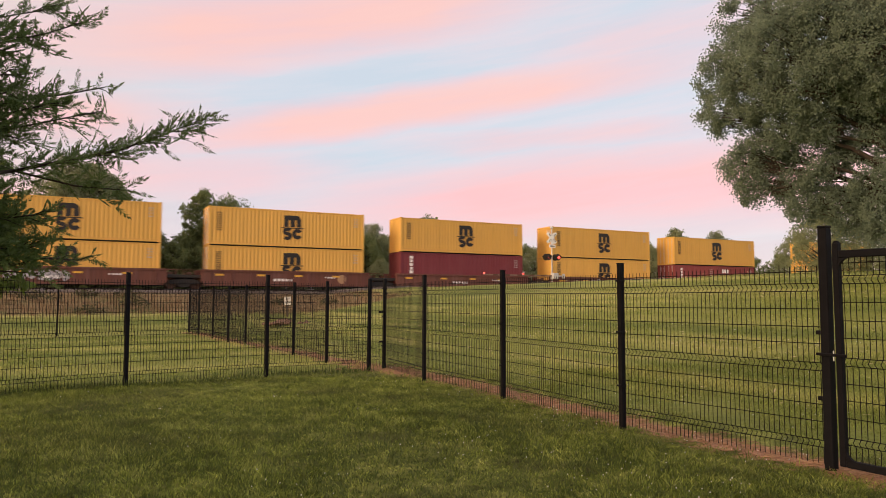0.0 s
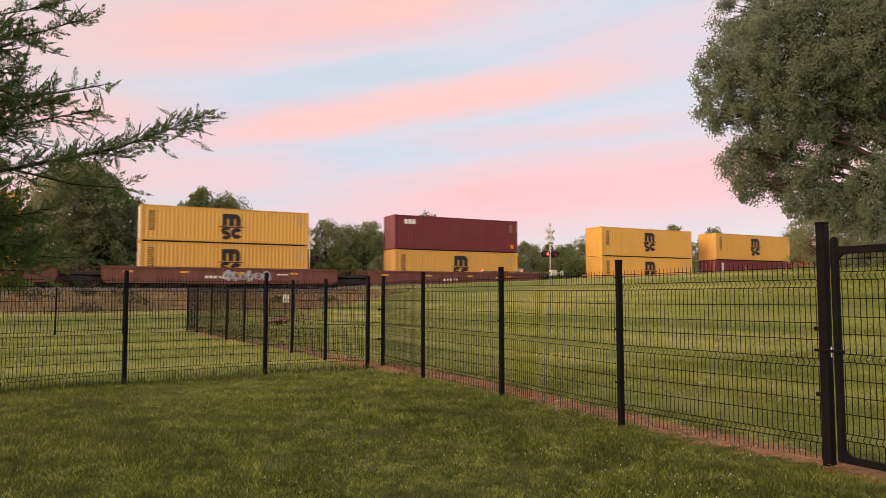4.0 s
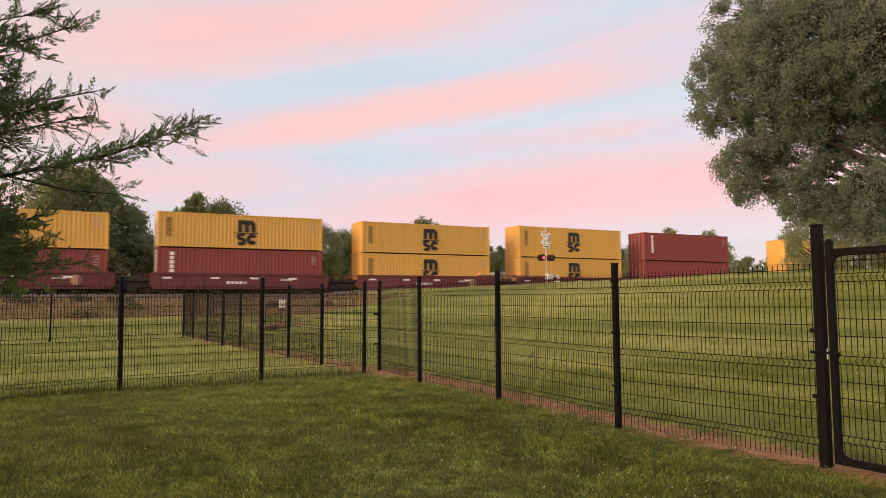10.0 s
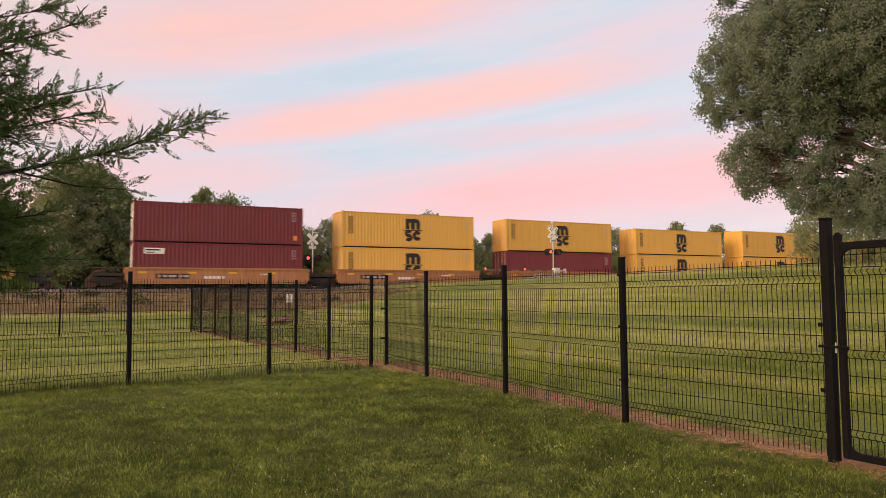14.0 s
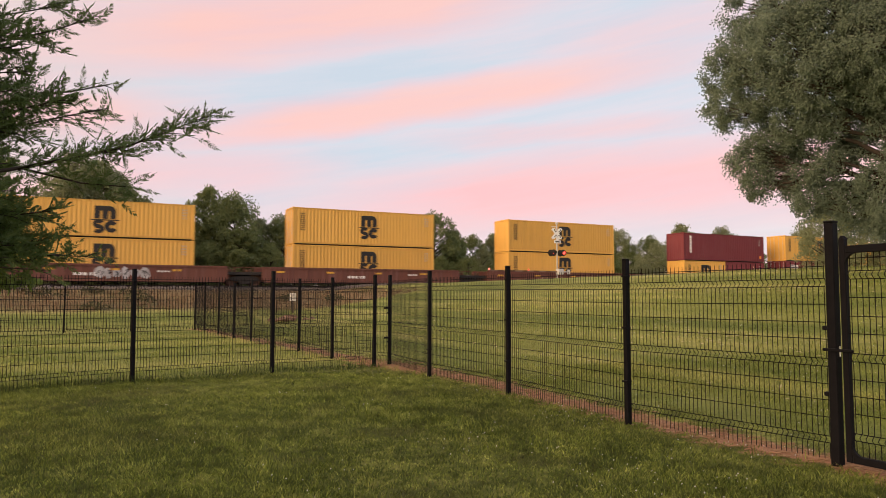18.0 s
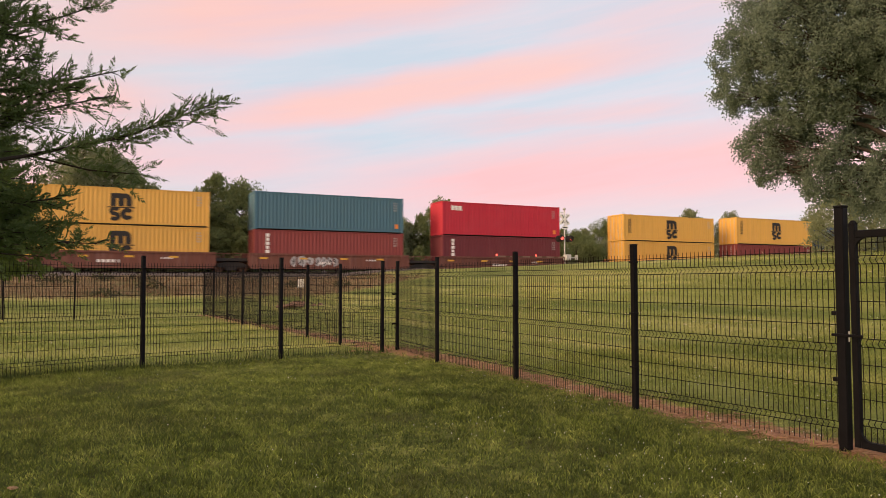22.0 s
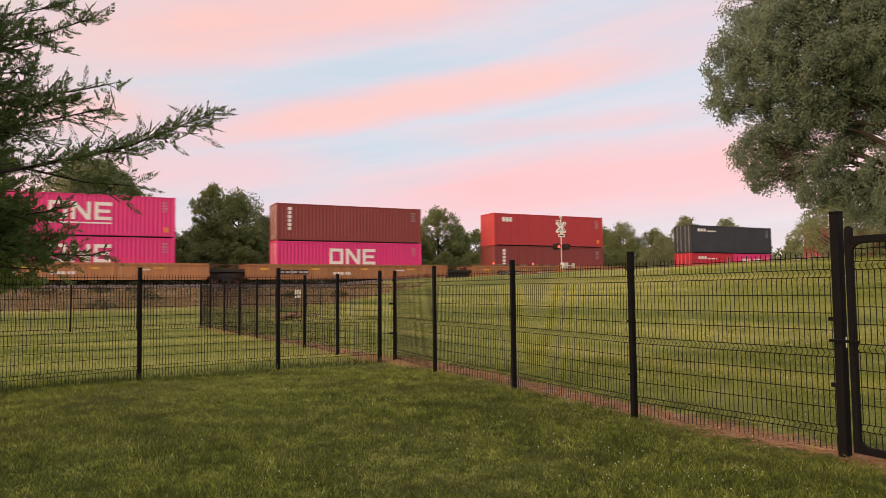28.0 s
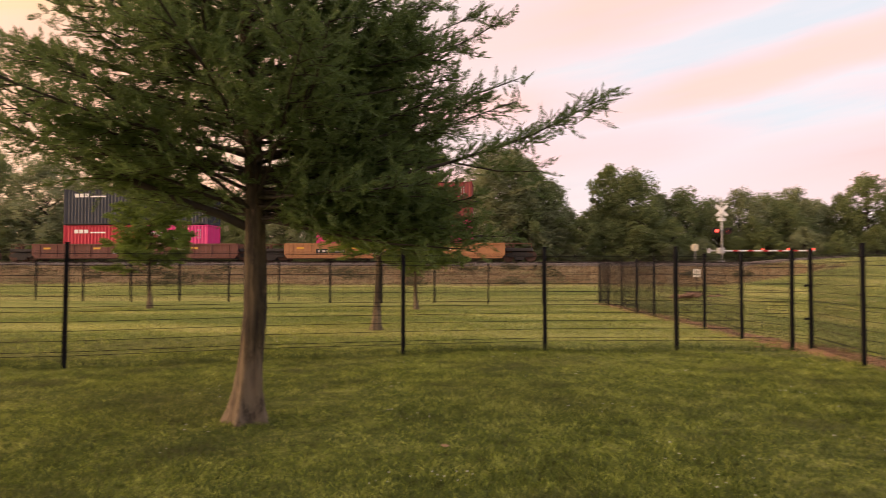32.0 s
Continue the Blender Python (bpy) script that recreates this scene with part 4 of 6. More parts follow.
    if marks == "arches":
        w = 1.72
        put_emblem("arches", lambda: emblem_arches(w, 1.80), INK, root, ("black joined arches", "black line under the arches", "black double curve", "black open ring"), pose(length * 0.515 - w / 2, face, h - 2.22))
        stuff_part("lettering", shared(("sidebars", h), lambda: bars([(0.62 + (i % 2) * 0.2, h - 0.55 - (i // 2) * 0.16, 0.1, 0.11) for i in range(18)]).mesh("lettering", INK)), None, root, m=pose(0, face, 0))
    elif marks == "frames":
        put_emblem("frames", lambda: emblem_frames(3.85, 1.25), CHALK, root, ("white square frame", "white slanted sign", "white comb of three bars"), pose(length * 0.345, face, h - 1.80))
        part("text_bar", shared("under", lambda: Shape().plate([(0, -0.26), (3.85, -0.26), (3.85, -0.16), (0, -0.16)], 0.014).mesh("text_bar", CHALK)), None, root, m=pose(length * 0.345, face, h - 1.80))
    elif marks == "frames_small":
        put_emblem("frames_s", lambda: emblem_frames(3.0, 1.1), CHALK, root, ("white square frame", "white slanted sign", "white comb of three bars"), pose(length * 0.22, face, h - 1.66))
    elif marks == "column":
        stuff_part("lettering", shared(("col", h), lambda: bars([(0.85 + 0.02 * (i % 2), h - 0.55 - i * 0.31, 0.30 - 0.05 * (i % 2), 0.24) for i in range(6)]).mesh("lettering", CHALK)), None, root, m=pose(0, face, 0))
    elif marks == "corner":
        stuff_part("lettering", shared(("crn", h), lambda: bars([(0.85 + i * 0.36, h - 0.76, 0.30, 0.40) for i in range(3)]).mesh("lettering", CHALK)), None, root, m=pose(0, face, 0))
    elif marks == "amber":
        part("text_bar", shared(("amber", h), lambda: Shape().plate([(0.55, h - 0.72), (2.15, h - 0.72), (2.15, h - 0.36), (0.55, h - 0.36)], 0.012).mesh("text_bar", YELLOW)), None, root, "amber lettering bar", m=pose(0, face, 0))
    elif marks == "plate":
        stuff_part("lettering", shared(("plt", h), lambda: bars([(0.75, h - 0.85, 1.35, 0.42)]).mesh("lettering", CHALK)), None, root, "white name plate", m=pose(0, face, 0))
        stuff_part("lettering", shared(("plt2", h), lambda: bars([(0.85, h - 0.62, 0.95, 0.10), (0.85, h - 0.78, 0.6, 0.06)]).mesh("lettering", INK)), None, root, m=pose(0, face - 0.014, 0))
    elif marks == "wordline":
        stuff_part("lettering", shared(("wrd", h), lambda: bars([(0.95 + i * 0.42, h - 0.66, 0.33, 0.3) for i in range(3)] + [(2.3, h - 0.66, 1.3, 0.12)]).mesh("lettering", CHALK)), None, root, m=pose(0, face, 0))
    elif marks == "bird":
        stuff_part("lettering", shared(("brd", h), lambda: bars([(2.3 + i * 0.3, h - 0.62, 0.24, 0.24) for i in range(6)]).mesh("lettering", CHALK)), None, root, m=pose(0, face, 0))
        part("emblem", shared(("brd2", h), lambda: Shape().plate([(0.7, h - 0.9), (1.0, h - 0.72), (1.25, h - 0.45), (1.5, h - 0.5), (1.9, h - 0.55), (2.05, h - 0.75), (1.8, h - 0.95), (1.4, h - 1.1), (1.0, h - 1.02)], 0.012).mesh("emblem", CHALK)), None, root, "white flying shape", m=pose(0, face, 0))
    if colour in ("crimson", "orange", "teal", "magenta", "maroon"):
        part("sticker", shared(("sticker", length), lambda: bars([(length - 0.75, 0.35, 0.3, 0.36)]).mesh("sticker", STICKER)), None, root, "small orange sticker", m=pose(0, face, 0))
    # number lettering at the trailing end
    stuff_part("lettering", shared(("num", length, h, small.name), lambda: bars([(length - 0.85 + (i % 2) * 0.2, h - 0.5 - (i // 2) * 0.2, 0.07, 0.12) for i in range(8)]).mesh("lettering", small)), None, root, m=pose(0, face, 0))
    return root


PROTOS = {}
MOVING = []          # (thing, e at the clip's start, n, z)


def put_container(colour, e, n, z, length=LONG40, h=HC, doors=False, marks=""):
    key = (colour, length, h, doors, marks)
    if key not in PROTOS:
        PROTOS[key] = container_proto(*key)
        ob = PROTOS[key]
    else:
        ob = copy_thing(PROTOS[key], Matrix.Identity(4))
    MOVING.append((ob, e, n, z))


def truck_mesh_parts():
    side = Shape()
    side.plate([(-1.05, 0.42), (-0.75, 0.32), (-0.45, 0.34), (-0.3, 0.12), (0.3, 0.12), (0.45, 0.34), (0.75, 0.32), (1.05, 0.42), (1.02, 0.58), (0.5, 0.72), (-0.5, 0.72), (-1.02, 0.58)], 0.12)
    wheel = Shape().disc((0, 0, 0), (0, 1, 0), 0.42, 0.13, 20)
    wheel.disc((0, 0.08, 0), (0, 1, 0), 0.45, 0.03, 20)
    wheel.disc((0, -0.09, 0), (0, 1, 0), 0.11, 0.1, 10)
    axle = Shape().tube([(0, -0.75, 0), (0, 0.75, 0)], 0.08, 8)
    return side.mesh("side_frame", DARK), wheel.mesh("wheel", RUST), axle.mesh("axle", DARK), Shape().box(-0.25, -0.9, 0.35, 0.25, 0.9, 0.7, 0.03).mesh("bolster", DARK)


TRUCK = truck_mesh_parts()


def add_truck(root, x):
    side, wheel, axle, bolster = TRUCK
    tr = part("truck", bolster, None, root, m=pose(x, BOX_W / 2, 0))
    part("side_frame", side, None, tr, m=pose(0, -0.92, 0))
    part("side_frame", side, None, tr, m=pose(0, 1.04, 0))
    for dx in (-0.86, 0.86):
        part("axle", axle, None, tr, m=pose(dx, 0, 0.42))
        part("wheel", wheel, None, tr, m=pose(dx, -0.74, 0.42))
        part("wheel", wheel, None, tr, m=pose(dx, 0.74, 0.42, 0, 0, 180))


def car_proto(colour, well, lead_truck, trail_truck, gap0, gap1, marks):
    """One well of a well car; the origin is on the rail, at the leading end of the well."""
    mat = CAR_COLOURS[colour]
    words = {"brown": "rust-brown", "maroon": "dark maroon", "yellow": "faded yellow", "tan": "weathered orange"}[colour]
    root = thing("well_car", f"{words} steel well car carrying stacked containers", "rail car", group="well cars of the train")

    def side_mesh():
        s = Shape()
        lo, hi, t = 0.24, 1.42, 0.16
        out = [(-0.2, lo + 0.30), (0.06, lo), (well - 0.06, lo), (well + 0.2, lo + 0.30), (well + 0.2, hi), (-0.2, hi)]
        s.plate(out, t)
        s.box(-0.1, -t - 0.07, hi - 0.13, well + 0.1, -t, hi)
        s.box(0.35, -t - 0.06, lo, well - 0.35, -t, lo + 0.12)
        n = max(6, int(well / 1.5))
        for i in range(n + 1):
            x = 0.5 + i * (well - 1.0) / n
            s.box(x - 0.04, -t - 0.05, lo + 0.12, x + 0.04, -t, hi - 0.13)
        return s
    sm = shared(("car_side", colour, well), lambda: side_mesh().mesh("side_sill", mat))
    part("side_sill", sm, None, root, m=pose(0, -0.03, 0))
    part("side_sill", sm, None, root, m=pose(well, BOX_W + 0.03, 0, 0, 0, 180))
    part("floor_pan", shared(("pan", well), lambda: Shape().box(0, 0.1, 0.22, well, BOX_W - 0.1, 0.34).mesh("floor_pan", DARK)), None, root)
    for x0, x1 in ((-gap0, 0.0), (well, well + gap1)):
        def deck():
            s = Shape()
            s.box(0, 0.05, 0.78, x1 - x0, BOX_W - 0.05, 1.02, 0.03)
            s.box(0, 0.9, 0.5, x1 - x0, BOX_W - 0.9, 0.78)
            return s
        d = part("end_platform", shared(("deck", round(x1 - x0, 2)), lambda: deck().mesh("end_platform", DARK)), None, root, m=pose(x0, 0, 0))
        part("guard_rail", shared(("guard", round(x1 - x0, 2)), lambda: Shape().tube([(0.1, 0.12, 1.02), (0.1, 0.12, 1.36), (x1 - x0 - 0.1, 0.12, 1.36), (x1 - x0 - 0.1, 0.12, 1.02)], 0.025, 6).mesh("guard_rail", mat)), None, d)
        part("brake_gear", shared("gear", lambda: Shape().box(0.25, 0.25, 1.02, 0.62, 0.65, 1.22, 0.03).box(0.75, 0.3, 1.02, 0.9, 0.6, 1.3, 0.02).mesh("brake_gear", RUST)), None, d)
    if lead_truck is not None:
        add_truck(root, lead_truck)
    if trail_truck is not None:
        add_truck(root, trail_truck)
    if colour == "tan" or "green" in marks:
        pn = part("data_panel", Shape().box(well * 0.14, -0.2, 0.62, well * 0.14 + 2.3, -0.19, 0.98), INK, root, "black data panel")
        for i in range(6):
            part("text_bar", shared(("databar", i % 3), lambda: Shape().box(0, -0.012, 0, 0.18 + 0.08 * (i % 3), -0.001, 0.16).mesh("text_bar", FAINT)), None, pn, m=pose(well * 0.14 + 0.15 + i * 0.35, -0.2, 0.72))
    rng = random.Random(len(PROTOS) * 7 + int(well * 10) + len(marks))
    f = -0.03 - 0.16 - 0.072
    if "disc" in marks:
        part("round_badge", Shape().disc((well * 0.83, f + 0.06, 0.85), (0, 1, 0), 0.36, 0.02, 20), plain_tan, root, "faded round badge")
    if "spray" in marks:
        s, dark_ = Shape(), Shape()
        x = well * rng.uniform(0.2, 0.5)
        for j in range(rng.randint(5, 7)):
            w = rng.uniform(0.45, 0.75)
            zc, hh = rng.uniform(0.80, 0.88), rng.uniform(0.30, 0.44)
            k = 10
            s.plate([(x + w / 2 + w * 0.55 * math.cos(6.283 * i / k) * rng.uniform(0.75, 1.2), zc + hh * math.sin(6.283 * i / k) * rng.uniform(0.75, 1.15)) for i in range(k)], 0.008)
            for _ in range(2):
                q, l = rng.uniform(0.7, 2.4), rng.uniform(0.25, 0.5)
                px, pz = x + w * rng.uniform(0.25, 0.75), zc + rng.uniform(-0.1, 0.1)
                o_, i_ = thick_line([(px - l / 2 * math.cos(q), pz - l / 2 * math.sin(q)), (px + 0.06, pz), (px + l / 2 * math.cos(q), pz + l / 2 * math.sin(q))], 0.035)
                r_ = ribbon(o_, i_, 0.006)
                dark_.add(r_.v, r_.f)
            x += w * rng.uniform(0.85, 1.15)
        stuff_part("spray_paint", s, SPRAY, root, "pale spray-painted shapes", m=pose(0, f + 0.055, 0))
        stuff_part("spray_strokes", dark_, INK, root, "dark strokes over the sprayed shapes", m=pose(0, f + 0.045, 0))
    if "green" in marks:
        part("spray_letters", letters("SML", 1.05, 0.075, 0.003, INK), None, root, "dark outline of spray-painted letters", m=pose(well * 0.575, f + 0.05, 0.44, 0, -2, 0))
        part("spray_letters", letters("SML", 1.05, 0.028, 0.003, GREEN_SPRAY), None, root, "pale green spray-painted letters", m=pose(well * 0.575, f + 0.042, 0.44, 0, -2, 0))
    if "red" in marks:
        for k in range(3):
            part("text_bar", Shape().plate([(0, 0), (0.5, 0), (0.5, 0.42), (0, 0.42)], 0.008), plain_red, root, "faded red lettering bar", m=pose(well * 0.44 + k * 0.62, f + 0.055, 0.72))
    strip = shared(("strip", colour), lambda: bars([(0, 0, 0.6, 0.14)]).mesh("reflector_strip", REFLECT if colour in ("brown", "tan") else CHALK))
    for i in range(4):
        part("reflector_strip", strip, None, root, m=pose(well * (0.06 + 0.24 * i) + rng.uniform(-0.2, 0.2), f + 0.055, 0.98))
    s = bars([(well * 0.40 + i * 0.3, 0.62, 0.22, 0.2) for i in range(5)] + [(well * 0.72 + i * 0.22, 0.9, 0.15, 0.12) for i in range(4)])
    stuff_part("lettering", s, CHALK if colour != "yellow" else INK, root, m=pose(0, f + 0.055, 0))
    return root


# every stack: e of its leading end at the start; upper colour, height, marks; lower loads; doors towards the camera's side
Y, A = "yellow", "arches"
STACKS = [
    (-22.9, (Y, HC, A), [(Y, HC, A)], 0), (-7.46, (Y, HC, A), [(Y, HC, A)], 0), (7.96, (Y, HC, A), [(Y, HC, A)], 1), (23.43, (Y, HC, A), [("maroon", HC, "column")], 0),
    (38.97, (Y, HC, A), [(Y, HC, A)], 0), (54.56, (Y, HC, A), [("brick", STD, "column"), ("brick", STD, "corner")], 1),
    (76.23, (Y, HC, A), [(Y, HC, A)], 1), (95.80, (Y, STD, A), [(Y, HC, A)], 1), (115.41, ("maroon", HC, "corner"), [(Y, HC, A)], 1),
    (137.48, (Y, HC, A), [(Y, HC, A)], 0), (153.34, (Y, HC, A), [("maroon", HC, "column")], 1), (168.78, ("maroon", HC, "corner"), [("crimson", HC, "corner")], 1),
    (184.49, ("maroon", HC, "corner"), [(Y, HC, A)], 1), (200.36, ("navy", HC, "amber"), [("brick", STD, ""), ("navy", STD, "bird")], 1),
    (220.21, (Y, STD, A), [("brick", STD, "plate")], 1), (235.55, (Y, STD, A), [("brick", HC, "column")], 1), (251.13, (Y, STD, A), [(Y, HC, A)], 0), (266.58, (Y, HC, A), [(Y, HC, A)], 1),
    (282.02, ("brick", HC, "column"), [("brick", HC, "")], 1), (303.74, (Y, HC, A), [(Y, HC, A)], 0),
    (325.49, ("maroon", HC, ""), [("maroon", HC, "plate")], 1), (340.89, (Y, HC, A), [(Y, HC, A)], 1), (356.49, (Y, HC, A), [("maroon", HC, "")], 1), (371.86, (Y, STD, A), [(Y, HC, A)], 1),
    (387.32, (Y, HC, A), [(Y, HC, A)], 0), (409.11, (Y, STD, A), [(Y, HC, A)], 1), (428.55, (Y, HC, A), [(Y, HC, A)], 1), (448.26, (Y, HC, A), [(Y, HC, A)], 0),
    (469.81, ("maroon", HC, "column"), [(Y, STD, A), ("maroon", STD, "")], 0), (485.63, (Y, HC, A), [("maroon", HC, "plate")], 1), (501.44, (Y, STD, A), [(Y, HC, A)], 0),
    (516.89, ("teal", HC, ""), [("brick", HC, "column")], 0), (532.73, ("crimson", HC, "corner"), [("maroon", HC, "column")], 0),
    (552.58, (Y, STD, A), [(Y, HC, A)], 1), (568.21, (Y, HC, A), [("brick", HC, "")], 1), (583.97, ("blue", STD, "corner"), [("brick", STD, ""), ("navy", STD, "wordline")], 1),
    (599.51, (Y, HC, A), [(Y, HC, A)], 1), (615.16, (Y, HC, A), [(Y, HC, A)], 1), (636.93, ("magenta", HC, "frames"), [("magenta", HC, "frames")], 1),
    (656.43, ("brick", HC, "column"), [("magenta", HC, "frames")], 1), (675.81, ("orange", HC, "corner"), [("brick", HC, "column")], 0),
    (699.68, ("charcoal", HC, "wordline"), [("crimson", STD, "wordline"), ("magenta", STD, "frames_small")], 1), (720.74, ("brick", HC, ""), [("magenta", HC, "frames")], 1),
]
# cars: first and last stack, length of a well, colour, marks
CARS = [
    (0, 5, 12.7, "brown", "disc spray"), (6, 8, 16.5, "brown", "spray"), (9, 13, 12.7, "yellow", "green red"), (14, 18, 12.7, "maroon", "disc"), (19, 19, 16.9, "tan", "spray"),
    (20, 24, 12.7, "tan", "spray"), (25, 27, 16.5, "brown", "spray"), (28, 32, 12.7, "brown", "spray"), (33, 37, 12.7, "yellow", ""), (38, 40, 16.5, "tan", ""),
    (41, 41, 16.9, "brown", ""), (42, 42, 16.9, "tan", ""),
]
CAR_PROTOS = {}


def build_train():
    for e, (uc, uh, um), lower, doors in STACKS:
        lh = lower[0][1]
        if len(lower) == 1:
            put_container(lower[0][0], e, NEAR_FACE, BASE_Z, LONG40, lh, bool(doors), lower[0][2])
        else:
            for k, (c, h, mk) in enumerate(lower):
                put_container(c, e + k * (LONG40 - LONG20), NEAR_FACE, BASE_Z, LONG20, h, bool(doors) and k == 0, mk)
        put_container(uc, e, NEAR_FACE, BASE_Z + lh + 0.035, LONG40, uh, bool(doors), um)
    for first, last, well, colour, marks in CARS:
        for i in range(first, last + 1):
            mid = STACKS[i][0] + LONG40 / 2
            w0, w1 = mid - well / 2, mid + well / 2
            if i > first:
                before = (w0 - (STACKS[i - 1][0] + LONG40 / 2 + well / 2)) / 2
            else:
                before = 2.3
            if i < last:
                after = (STACKS[i + 1][0] + LONG40 / 2 - well / 2 - w1) / 2
            else:
                after = 2.3
            lead = -1.35 if i == first else None
            trail = well + (after if i < last else 1.35)
            mk = " ".join(m for j, m in enumerate(marks.split()) if m == "disc" and i % 2 == 0 or m == "green" and i == first or m == "red" and i > first or m == "spray" and (i * 7) % 3 == 1)
            key = (colour, well, lead, round(trail, 1), round(before, 1), round(after, 1), mk)
            if key not in CAR_PROTOS:
                CAR_PROTOS[key] = car_proto(*key)
                ob = CAR_PROTOS[key]
            else:
                ob = copy_thing(CAR_PROTOS[key], Matrix.Identity(4))
            MOVING.append((ob, w0, NEAR_FACE, RAIL_Z))


build_train()

# ---- trees ----


def bark_material():
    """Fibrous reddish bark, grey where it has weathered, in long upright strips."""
    m, nt, b = material("cypress_bark", 0.92)
    strips = mnoise(nt, 1.0, 5.0, 0.65, stretch=(15.0, 15.0, 1.5))
    patch = mnoise(nt, 2.2, 4.0)
    c = mramp(nt, strips, [(0.36, (0.016, 0.010, 0.007)), (0.50, (0.074, 0.052, 0.028)), (0.68, (0.175, 0.125, 0.070))])
    c = mmix(nt, mmath(nt, "MULTIPLY", mmath(nt, "SUBTRACT", patch, 0.47, True), 3.0, True), c, (0.105, 0.080, 0.060))
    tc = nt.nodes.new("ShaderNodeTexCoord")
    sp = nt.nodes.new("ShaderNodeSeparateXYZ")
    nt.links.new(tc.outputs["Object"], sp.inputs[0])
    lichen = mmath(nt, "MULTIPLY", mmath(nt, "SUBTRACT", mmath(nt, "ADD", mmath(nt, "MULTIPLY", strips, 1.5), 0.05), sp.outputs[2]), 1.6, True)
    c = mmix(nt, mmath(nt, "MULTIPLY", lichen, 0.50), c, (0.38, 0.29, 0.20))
    flakes = mnoise(nt, 1.0, 8.0, 0.75, stretch=(11.0, 11.0, 3.5))
    c = mmix(nt, mmath(nt, "MULTIPLY", mmath(nt, "SUBTRACT", flakes, 0.52, True), 7.0, True), c, (0.022, 0.014, 0.010))
    c = mmix(nt, mmath(nt, "MULTIPLY", mmath(nt, "SUBTRACT", 0.42, flakes, True), 7.0, True), c, (0.26, 0.165, 0.10))
    nt.links.new(c, b.inputs["Base Color"])
    mbump(nt, b, mmath(nt, "SUBTRACT", strips, mmath(nt, "MULTIPLY", flakes, 0.8)), 1.0, 0.05)
    return m


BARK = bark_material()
BARK_DARK = plain("dark_bark", (0.050, 0.038, 0.030), 0.95, 0.0, 5.0, 0.4)
# small trees' needles: the cypress leaf again, with sunlight put into its colour
SUNLIT_CYPRESS = leafy("sunlit_cypress_needles", (0.085, 0.140, 0.026), (0.27, 0.36, 0.075), 0.6, 0.5, 0.35)
CYPRESS = leafy("cypress_needles", (0.072, 0.122, 0.040), (0.225, 0.305, 0.095), 0.6, 0.5, 0.40)
POPLAR = leafy("cottonwood_leaf", (0.105, 0.146, 0.105), (0.285, 0.360, 0.262), 0.9, 0.4, 0.22, 0.7)
WOODS = leafy("woodland_leaf", (0.105, 0.145, 0.060), (0.29, 0.345, 0.135), 0.7, 0.4, 0.35)
WOODS_PALE = leafy("pale_woodland_leaf", (0.155, 0.195, 0.105), (0.36, 0.395, 0.21), 0.7, 0.4, 0.35)


def unit(v):
    return v / np.maximum(np.linalg.norm(v, axis=-1, keepdims=True), 1e-9)


def leaf_quads(centres, axes, length, width, rng, normals=None):
    """Pointed leaves as kites: each lies along its axis from its centre."""
    n = len(centres)
    a = unit(axes)
    r = normals if normals is not None else rng.normal(size=(n, 3))
    s = unit(np.cross(a, r))
    L_ = (length * np.ones(n))[:, None]
    W_ = (width * np.ones(n))[:, None]
    v = np.stack([centres, centres + a * L_ * 0.45 + s * W_ / 2, centres + a * L_, centres + a * L_ * 0.45 - s * W_ / 2], 1)
    return v.reshape(-1, 3)


def crown_mesh(name, verts, mat):
    return quads_mesh(name, verts, np.arange(len(verts)).reshape(-1, 4), mat)


